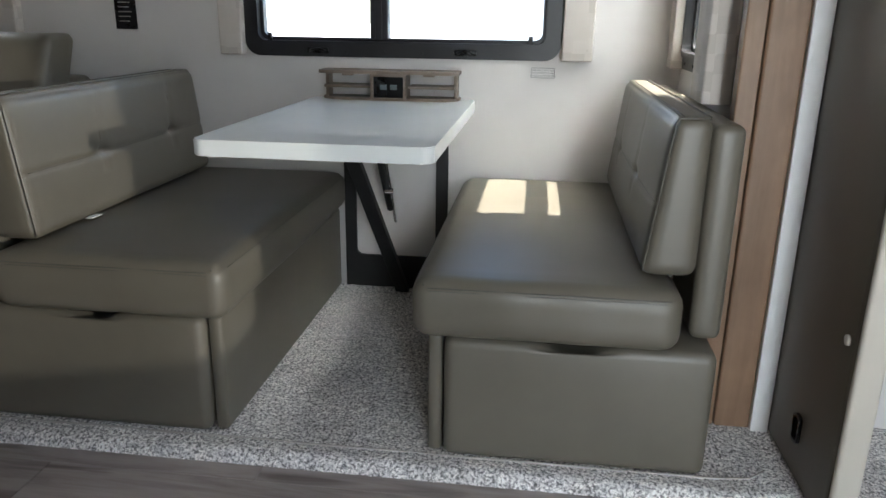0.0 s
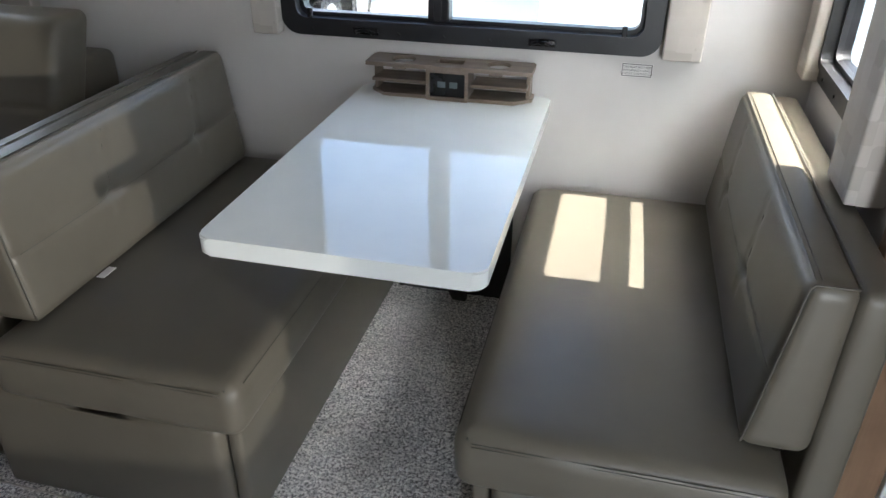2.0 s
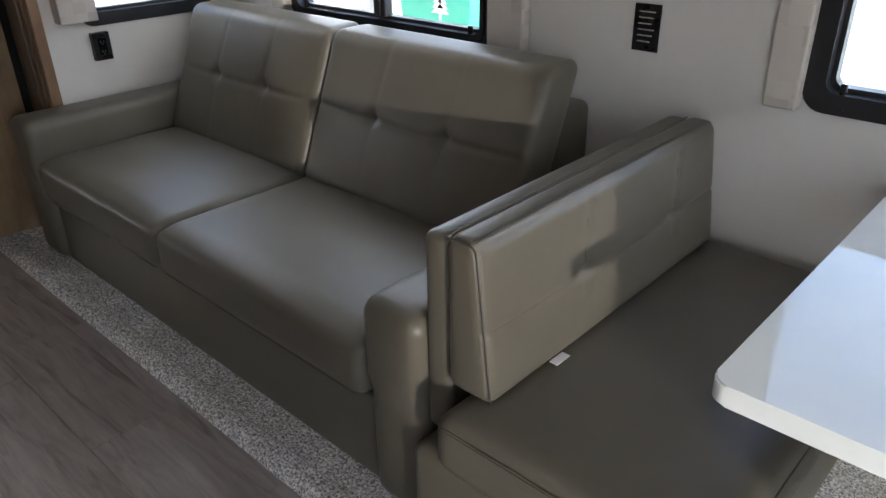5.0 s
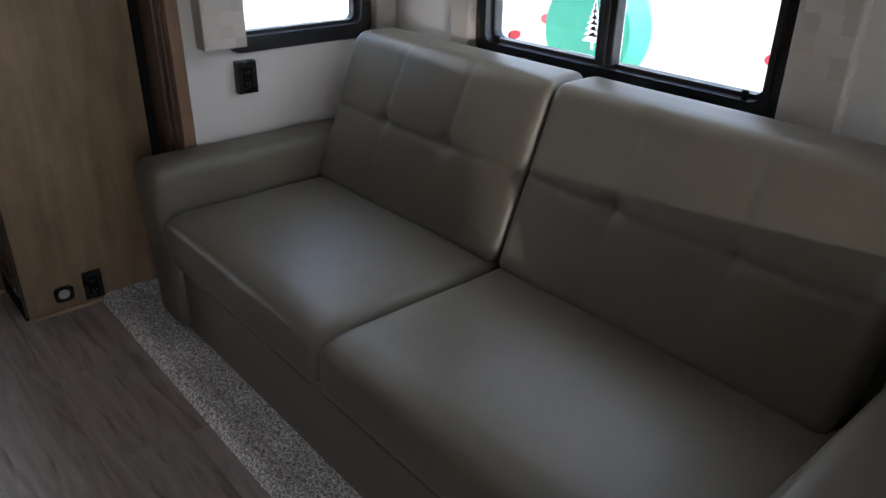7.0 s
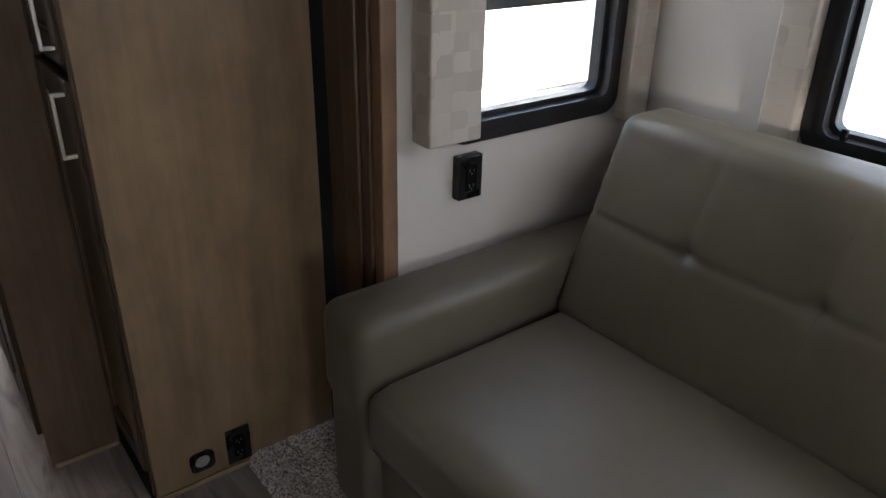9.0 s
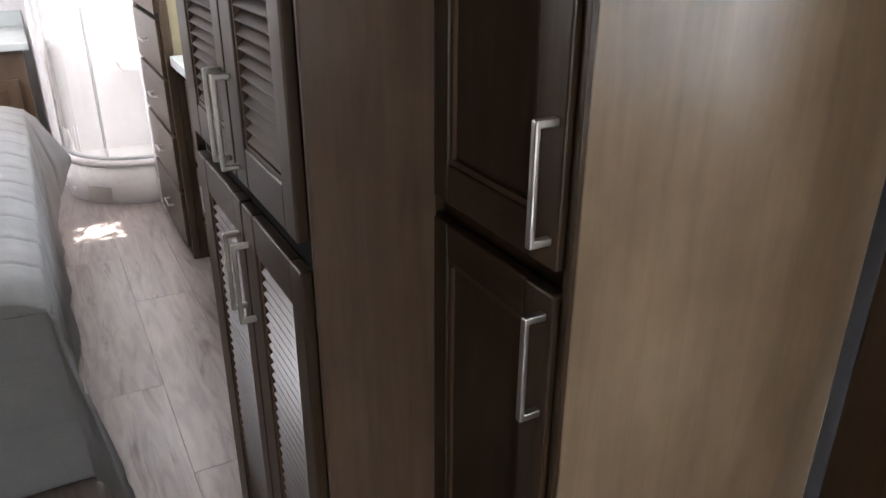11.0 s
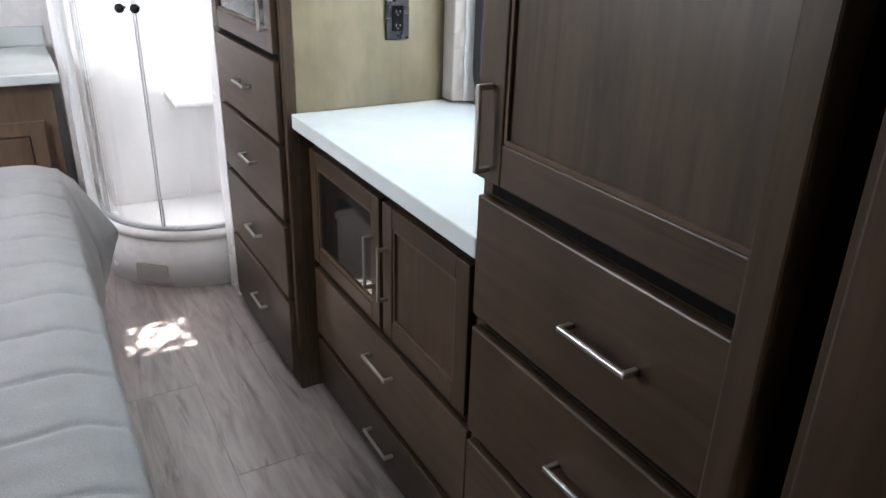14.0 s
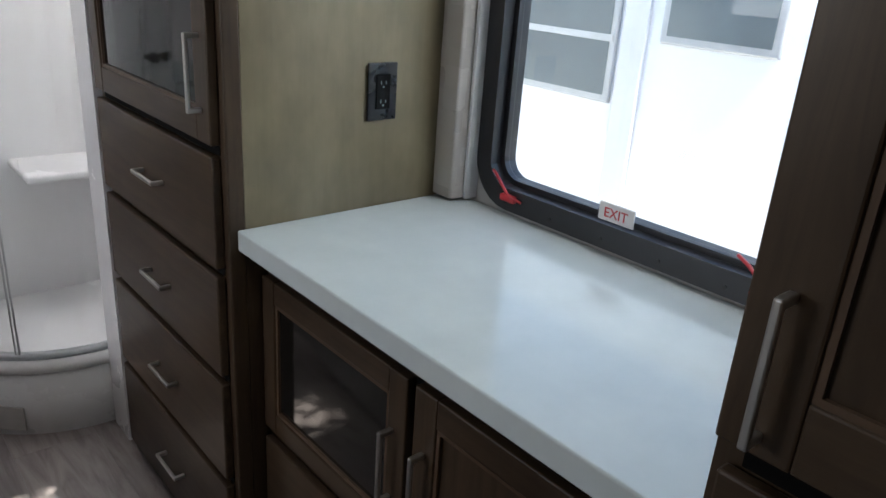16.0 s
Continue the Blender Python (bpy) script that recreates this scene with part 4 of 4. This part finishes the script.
for x0, x1, hx in ((-4.868, -4.521, -4.548), (-4.513, -4.195, -4.489)):
    panel_door(t, x0, x1, 0.10, 1.062, 0.0, 0.070, None, (hx, 0.92, 0.155), True, 0.052)
    panel_door(t, x0, x1, 1.106, 2.08, 0.0, 0.070, None, (hx, 1.208, 0.158), True, 0.052)

shade_strip(t, -4.866, -4.197, 1.064, 1.104, 0.0205)
shade_strip(t, -4.520, -4.514, 0.10, 2.08, 0.0195)

# sliding-door jamb
t = thing("door_jamb", "dark wooden door jamb with black slot and strike plate", "jamb", pose(lx0 - 0.003, 1.235, 0), kind="structure")
# solid black fill paints the shade inside the door slot
part("slot", box((-0.028, 0.03, 0.0), (-0.001, 0.22, 2.14)), black_and_shade, t)
part("board", box((-0.06, 0.0, 0.0), (-0.029, 0.26, 2.14), 0.003), cab_wood, t)
part("strike", box((-0.053, -0.002, 0.90), (-0.037, 0.0, 0.96), 0.0006), nickel, t, "small metal strike plate")

# tall wardrobe with drawers
t = thing("wardrobe", "tall dark-stained wardrobe with panel door over drawers", "wardrobe", pose(0, 1.465, 0))
part("body", box((-5.685, 0.022, 0.0), (-4.955, 0.59, 2.14)), cab_wood, t)
panel_door(t, -5.68, -4.99, 1.092, 2.08, 0.0, 0.074, None, (-5.64, 1.185, 0.15))
for k, (z0, z1) in enumerate(((0.822, 1.060), (0.555, 0.795), (0.29, 0.528), (0.06, 0.263))):
    drawer(t, -5.67, -5.0, z0, z1, 0.0, -5.315, 0.15)
    shade_strip(t, -5.655, -5.02, z1 + 0.002, z1 + 0.028, 0.0205)

# base cabinet and countertop
t = thing("base_cabinet", "dark-stained base cabinet with glass door, panel door and drawers", "cabinet", pose(0, 1.522, 0))
part("body", box((-6.728, 0.022, 0.0), (-5.687, 0.53, 0.920)), cab_wood, t)
panel_door(t, -6.715, -6.215, 0.492, 0.862, 0.0, 0.05, dark_glass, (-6.25, 0.675, 0.15))
panel_door(t, -6.195, -5.775, 0.492, 0.862, 0.0, 0.055, None, (-6.165, 0.675, 0.15))
drawer(t, -6.715, -5.76, 0.225, 0.462, 0.0, -6.205, 0.15, 0.035)
drawer(t, -6.715, -5.76, 0.03, 0.195, 0.0, -6.205, 0.15, 0.01)
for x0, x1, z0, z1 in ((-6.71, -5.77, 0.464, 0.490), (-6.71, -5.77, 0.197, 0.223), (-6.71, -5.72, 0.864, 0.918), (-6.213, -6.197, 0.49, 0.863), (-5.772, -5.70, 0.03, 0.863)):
    shade_strip(t, x0, x1, z0, z1, 0.0205)
t = thing("countertop", "white countertop with squared edge below the bedroom window", "countertop", pose(-6.222, 1.477, 0.921))
part("slab", box((-0.505, 0.0, 0.0), (0.533, 0.575, 0.045), 0.004, None, 3), counter_white, t)

# drawer tower
t = thing("drawer_tower", "tall dark-stained drawer tower with pale veneer side", "cabinet", pose(0, 1.442, 0))
part("body", box((-7.47, 0.022, 0.0), (-6.742, 0.61, 2.14)), cab_wood, t)
part("lower_side", box((-6.741, 0.055, 0.0), (-6.731, 0.61, 0.918), 0.001), cab_wood, t)
part("side_panel", box((-6.741, 0.055, 0.919), (-6.731, 0.61, 2.14), 0.001), green_panel, t, "pale yellow-green veneer side panel")
part("corner_post", box((-6.752, 0.018, 0.0), (-6.727, 0.054, 2.14), 0.004), cab_wood, t)
for z0, z1 in ((0.875, 1.112), (0.62, 0.855), (0.345, 0.598), (0.055, 0.325)):
    drawer(t, -7.45, -6.755, z0, z1, 0.0, -7.08, 0.13, 0.0)
    shade_strip(t, -7.445, -6.76, z1 + 0.001, z1 + 0.020, 0.0205)
panel_door(t, -7.45, -6.755, 1.135, 2.05, 0.0, 0.062, dark_glass, (-6.79, 1.27, 0.15))

# ---- bathroom end ----


def shower():
    t = thing("shower", "white corner shower with curved pan and clear sliding doors", "shower", pose(-8.115, 1.455, 0))
    r = 0.46

    def curve(rad, n=24):
        arc = [(rad * math.sin(math.pi / 2 * k / n), -rad * math.cos(math.pi / 2 * k / n)) for k in range(n + 1)]
        return [(-0.5, -rad)] + arc + [(rad, 0.57)]

    def wall_strip(ra, rb, z0, z1):
        bm = bmesh.new()
        o, i = curve(ra), curve(rb)
        rows = [[bm.verts.new((x, y, z)) for x, y in pts] for pts, z in ((o, z0), (o, z1), (i, z1), (i, z0))]
        for a, b in zip(rows, rows[1:] + rows[:1]):
            for k in range(len(o) - 1):
                bm.faces.new((a[k], a[k + 1], b[k + 1], b[k]))
        return bm
    part("pan", wall_strip(r, r - 0.07, 0.0, 0.225), shower_white, t, "moulded white pan with curved front", True)
    part("pan_lip", wall_strip(r + 0.012, r - 0.08, 0.226, 0.256), shower_white, t, smooth=True)
    part("track", wall_strip(r - 0.02, r - 0.05, 0.257, 0.274), steel_grey, t, "grey metal door track", True)
    part("pan_floor", prism(bmesh.new(), [(-0.5, -0.39)] + curve(0.39)[1:] + [(-0.5, 0.57)], 0.05, 0.09), shower_white, t)
    part("surround", box((-0.56, -0.49, 0.0), (-0.502, 0.58, 2.1), 0, box((-0.5, 0.572, 0.0), (0.52, 0.588, 2.1))), shower_white, t)
    part("shelf", box((-0.498, -0.03, 0.64), (-0.20, 0.568, 0.672), 0.012, None, 3), shower_white, t, "moulded white seat ledge")
    part("side_wall", box((0.472, 0.0, 0.0), (0.60, 0.585, 2.1)), shower_white, t)
    g = part("glass_door", wall_strip(r - 0.030, r - 0.036, 0.24, 1.95), glass, t, "clear curved glass doors")
    g.visible_shadow = False
    a = radians(57)
    for s in (-1, 1):
        bm = bmesh.new()
        aa = a + s * 0.012
        c = Vector((0.428 * math.sin(aa), -0.428 * math.cos(aa), 0))
        rod(bm, c + Vector((0, 0, 0.24)), c + Vector((0, 0, 1.95)), 0.0032, 8)
        part("door_edge", bm, steel_grey, t)
        bm = bmesh.new()
        aa = a + s * 0.06
        c = Vector((0.45 * math.sin(aa), -0.45 * math.cos(aa), 1.17))
        rod(bm, c, c + Vector((0.03 * math.sin(aa), -0.03 * math.cos(aa), 0)), 0.007, 10)
        rod(bm, c + Vector((0.03 * math.sin(aa), -0.03 * math.cos(aa), 0)), c + Vector((0.04 * math.sin(aa), -0.04 * math.cos(aa), 0)), 0.017, 14)
        part("knob", bm, black_plastic, t, "small black door knob", True)
    for q in (12, 35, 58, 80):
        aa = radians(q)
        c = Vector((0.422 * math.sin(aa), -0.422 * math.cos(aa), 0.24))
        part("roller", rod(bmesh.new(), c, c + Vector((0, 0, 0.026)), 0.009, 10), black_plastic, t)
    bm = bmesh.new()
    rod(bm, (-0.06, -0.46, 0.2), (-0.06, -0.46, 2.0), 0.014, 10)
    rod(bm, (-0.12, -0.462, 0.0), (-0.12, -0.462, 2.0), 0.02, 10)
    part("side_rail", bm, white_trim, t)
    bm = bmesh.new()
    aa = radians(49)
    box((-0.075, -0.004, 0.02), (0.075, 0.004, 0.105), 0.004, bm)
    p = part("cover_plate", bm, grey_plate, t, "grey rectangular access plate")
    p.matrix_basis = pose(0.462 * math.sin(aa), -0.462 * math.cos(aa), 0, 0, 0, 49)
    return t


shower()
# Unseen panel added over the shower opening to block sun from the back wall
structure("shower_sun_block", box((-8.43, 1.22, 2.204), (-7.77, 1.88, 2.212), 0.002), frosted, "unseen frosted white panel added above the shower to block sun", "skylight")
structure("shower_ceiling", box((-8.6, 0.95, 2.146), (-7.5, 1.24, 2.149)), shower_white, "white panel above the shower front", "ceiling")


def vanity():
    t = thing("vanity", "brown wooden bathroom vanity with raised panel door", "vanity", pose(-8.22, 0.93, 0))
    part("body", box((-0.72, -1.0, 0.08), (-0.022, -0.02, 0.82)), vanity_wood, t)
    part("toe_kick", box((-0.70, -0.98, 0.0), (-0.06, -0.04, 0.078)), black_and_shade, t)
    for y0, y1 in ((-0.50, -0.075), (-0.95, -0.53)):
        bm = bmesh.new()
        for lo, hi in (((-0.02, y0, 0.12), (0, y0 + 0.06, 0.66)), ((-0.02, y1 - 0.06, 0.12), (0, y1, 0.66)), ((-0.02, y0 + 0.06, 0.12), (-0.0005, y1 - 0.06, 0.18)), ((-0.02, y0 + 0.06, 0.60), (-0.0005, y1 - 0.06, 0.66))):
            box(lo, hi, 0.003, bm)
        d = part("door", bm, vanity_wood, t)
        part("panel", box((-0.017, y0 + 0.063, 0.183), (-0.008, y1 - 0.063, 0.597), 0.004), vanity_wood, d)
    return t


vanity()
t = thing("bathroom_counter", "white bathroom countertop with moulded sink and backsplash", "countertop", pose(-8.19, 0.945, 0.822))
part("slab", box((-0.80, -1.05, 0.0), (0.0, 0.0, 0.045), 0.008, None, 3), counter_white, t)
bm = bmesh.new()
ring(bm, rounded_rect(0.44, 0.40, 0.1), rounded_rect(0.40, 0.36, 0.09), 0.0, 0.006)
k = part("sink_rim", bm, counter_white, t)
k.matrix_basis = pose(-0.38, -0.42, 0.0455, 90, 0, 0)
part("backsplash", box((-0.82, -1.05, 0.046), (-0.80, 0.0, 0.14), 0.004), counter_white, t)
t = thing("faucet", "brushed nickel single-post bathroom faucet", "faucet", pose(-8.86, 0.60, 0.868))
bm = bmesh.new()
rod(bm, (0, 0, 0), (0, 0, 0.012), 0.03, 18)
rod(bm, (0, 0, 0.01), (0, 0, 0.22), 0.02, 16, 0.016)
tube(bm, [(0, 0, 0.19), (0.05, 0, 0.23), (0.10, 0, 0.225), (0.13, 0, 0.20)], 0.012, 10)
part("body", bm, nickel, t, smooth=True)


# ---- bed ----


def bed():
    t = thing("bed", "bed with grey channel-quilted bedspread draped to the floor", "bed", pose(-5.33, 0.86, 0))
    L, W, top = 2.36, 1.55, 0.62
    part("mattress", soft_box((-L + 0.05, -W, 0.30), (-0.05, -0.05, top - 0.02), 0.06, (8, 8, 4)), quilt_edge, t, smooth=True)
    part("bed_base", box((-L + 0.06, -W, 0.0), (-0.09, -0.10, 0.298), 0.01), cab_wood, t)
    # bedspread: top, hanging side and hanging foot as one quilted sheet
    bm = bmesh.new()
    nu, nv = 420, 90
    rows = []
    for i in range(nu + 1):
        s = -0.60 + (L + 0.60) * i / nu          # along the bed, negative: hanging over the foot
        row = []
        for j in range(nv + 1):
            q = -0.60 + (W + 0.60) * j / nv      # across, negative: hanging over the aisle side
            lift = max(0.0, (s - 1.95) / 0.41) ** 1.5
            q *= 1 - 0.45 * lift if q < 0 else 1
            x, y, z = -max(s, 0), -max(q, 0), top
            ds, dq = max(0, -s), max(0, -q)
            drop = (ds ** 3 + dq ** 3) ** (1 / 3)
            z = max(0.015, top - drop)
            flare = 0.05 * (drop / 0.6)
            x += (flare + 0.28 * min(ds, dq) / 0.6) * (ds > 0) * (1 + 0.5 * noise.noise((q * 4, s * 2, 1)))
            y += (flare * 0.5 + 0.10 * min(ds, dq) / 0.6) * (dq > 0) + 0.018 * (dq > 0) * math.sin(s * 11 + 2 * noise.noise((s * 2, 0, 0))) * dq / 0.6
            puff = 0.010 * (1 - abs(2 * ((s / 0.20) % 1.0) - 1) ** 12) + 0.007 * noise.noise((s * 3, q * 5, 2)) + 0.0035 * noise.noise((s * 16, q * 9, 4))
            y += 0.15 * lift * min(1, dq / 0.3)   # the corner at the head stands out from the side
            if drop < 0.02:
                z += puff
            else:
                y += puff * (dq > ds)
                x += puff * (ds >= dq)
            round_edge = 0.03 * math.exp(-(min(abs(q), 1) / 0.05) ** 2) + 0.03 * math.exp(-(min(abs(s), 1) / 0.05) ** 2)
            z -= round_edge * (z > top - 0.06)
            row.append(bm.verts.new((x, y, z)))
        rows.append(row)
    for a, b in zip(rows, rows[1:]):
        for j in range(nv):
            bm.faces.new((a[j], a[j + 1], b[j + 1], b[j]))
    ob = part("bedspread", bm, quilt_cloth, t, "grey quilted bedspread with stitched channels", True)
    return t


bed()

# ---- outside ----
structure("ground", box((-200, -200, -0.9), (200, 200, -0.8)), ground_mat, "bright gravel and concrete lot", "ground")


def trailer(name, label, m, length, width, height, body, low):
    """A parked trailer: rear wall faces -y in its own coordinates."""
    t = thing(name, label, "trailer", m)
    part("body", box((0, 0, low), (width, length, height), 0.06, None, 3), body, t)
    part("skirt", box((0.02, 0.03, low - 0.13), (width - 0.02, length, low - 0.002), 0.01), steel_grey, t)
    part("bumper", box((0.05, -0.16, low - 0.12), (width - 0.05, 0.03, low - 0.02), 0.01), steel_grey, t, "grey steel rear bumper")
    for x in (0.02, width - 0.02):
        part("corner_trim", box((x - 0.02, -0.012, 0.6), (x + 0.02, 0.05, height - 0.05), 0.004), white_trim, t)
    for x in (0.22, width - 0.22):
        bm = rod(bmesh.new(), (x, -0.03, low + 0.33), (x, 0.0, low + 0.33), 0.062, 20)
        bmesh.ops.scale(bm, vec=(1.3, 1, 0.7), verts=bm.verts, space=Matrix.Translation((-x, 0, -low - 0.33)))
        part("tail_light", bm, red, t, "oval red tail lamp")
    for y in (length * 0.45, length * 0.6):
        for x in (0.1, width - 0.25):
            wh = part("wheel", rod(bmesh.new(), (x, y, 0.36), (x + 0.15, y, 0.36), 0.36, 24), black_plastic, t)
            part("rim", rod(bmesh.new(), (x - 0.005, y, 0.36), (x + 0.155, y, 0.36), 0.2, 20), steel_grey, wh)
    return t


tw = trailer("parked_trailer", "white travel trailer with green spare tyre cover", pose(-5.35, 5.6, -0.8), 7.0, 2.3, 3.4, trailer_white, 0.98)
cover = part("tyre_cover", rod(bmesh.new(), (0.78, -0.26, 1.32), (0.78, -0.02, 1.32), 0.38, 40), green_cover, tw, "round green spare tyre cover with white tree")
bm = bmesh.new()
for k in range(7):
    z, hw = 1.26 + k * 0.04, 0.095 - k * 0.012
    bm.faces.new([bm.verts.new((0.85 + dx, -0.264, z + dz)) for dx, dz in ((-hw, 0), (hw, 0), (0, 0.075))])
box((0.84, -0.265, 1.21), (0.86, -0.262, 1.26), 0, bm)
part("tree_print", bm, paper, cover)
part("print_bar", box((0.65, -0.265, 1.13), (1.02, -0.262, 1.17)), paper, cover)
trailer("parked_trailer", "pale blue-grey trailer standing in the lot", pose(-0.52, 6.2, -0.8), 7.0, 2.6, 3.5, trailer_blue, 0.6)
trailer("parked_trailer", "white cargo trailer parked across the lot", pose(-6.7, 6.6, -0.8, 0, 0, 90), 4.0, 2.2, 2.8, trailer_white, 0.5)
tb = trailer("parked_trailer", "white motorhome with smoked windows opposite the bedroom", pose(-11.4, 4.6, -0.8), 1.7, 4.9, 3.5, trailer_white, 0.8)
for x0, x1, z0, z1 in ((2.05, 3.24, 1.56, 2.7), (3.53, 4.23, 1.95, 2.75)):
    w = part("window", box((x0, -0.03, z0), (x1, 0.0, z1), 0.012), steel_grey, tb, "grey-framed smoked window")
    part("pane", box((x0 + 0.045, -0.036, z0 + 0.045), (x1 - 0.045, -0.031, z1 - 0.045)), smoked, w)
    part("bar", box((x0 + 0.02, -0.042, z0 + 0.36), (x1 - 0.02, -0.037, z0 + 0.40), 0.002), steel_grey, w)
part("door_seam", box((3.27, -0.03, 0.98), (3.44, 0.0, 3.3), 0.006), white_trim, tb)

t = thing("tow_hitch", "white A-frame trailer tongue with grey jack", "hitch", pose(-5.9, 4.6, -0.8))
bm = bmesh.new()
box((-1.2, -0.5, 0.45), (0.0, -0.40, 0.58), 0.01, bm)
bmesh.ops.transform(bm, matrix=Matrix.Rotation(radians(22), 4, "Z"), verts=bm.verts)
part("beam", bm, trailer_white, t)
bm = bmesh.new()
box((-1.2, 0.40, 0.45), (0.0, 0.50, 0.58), 0.01, bm)
bmesh.ops.transform(bm, matrix=Matrix.Rotation(radians(-22), 4, "Z"), verts=bm.verts)
part("beam", bm, trailer_white, t)
part("jack", rod(bmesh.new(), (0.1, 0, 0.2), (0.1, 0, 1.3), 0.05, 14), steel_grey, t)
part("jack_foot", box((0.0, -0.1, 0.0), (0.2, 0.1, 0.2), 0.01), steel_grey, t)
part("propane_cover", soft_box((-0.75, -0.35, 0.6), (-0.2, 0.35, 1.35), 0.1, (4, 4, 4)), trailer_white, t, smooth=True)

# ---- floor planks ----
PW, PL = 0.24, 1.22
me = None
random.seed(7)
floor_root = thing("floor", "grey-brown wood-look vinyl plank floor", "floor", pose(0, 0, 0), kind="structure")
for r_ in range(int((YM - YN) / PW) + 1):
    y0 = -1.015 + r_ * PW
    off = (0.36 + 0.70 * (r_ - 8)) % PL
    k = 0
    while -9.0 + k * PL - off < 2.4:
        x0 = -9.0 + k * PL - off
        k += 1
        if y0 > YM or (y0 > 1.68 and x0 > -3.9):
            continue
        if me is None:
            pl = part("plank", box((0.0005, 0.0005, -0.006), (PL - 0.0005, PW - 0.0005, 0.0), 0.0004, None, 1), plank_mat, floor_root)
            me = pl.data
        else:
            pl = new("plank", me)
            pl.parent = floor_root
        pl.location = (x0, y0, 0)
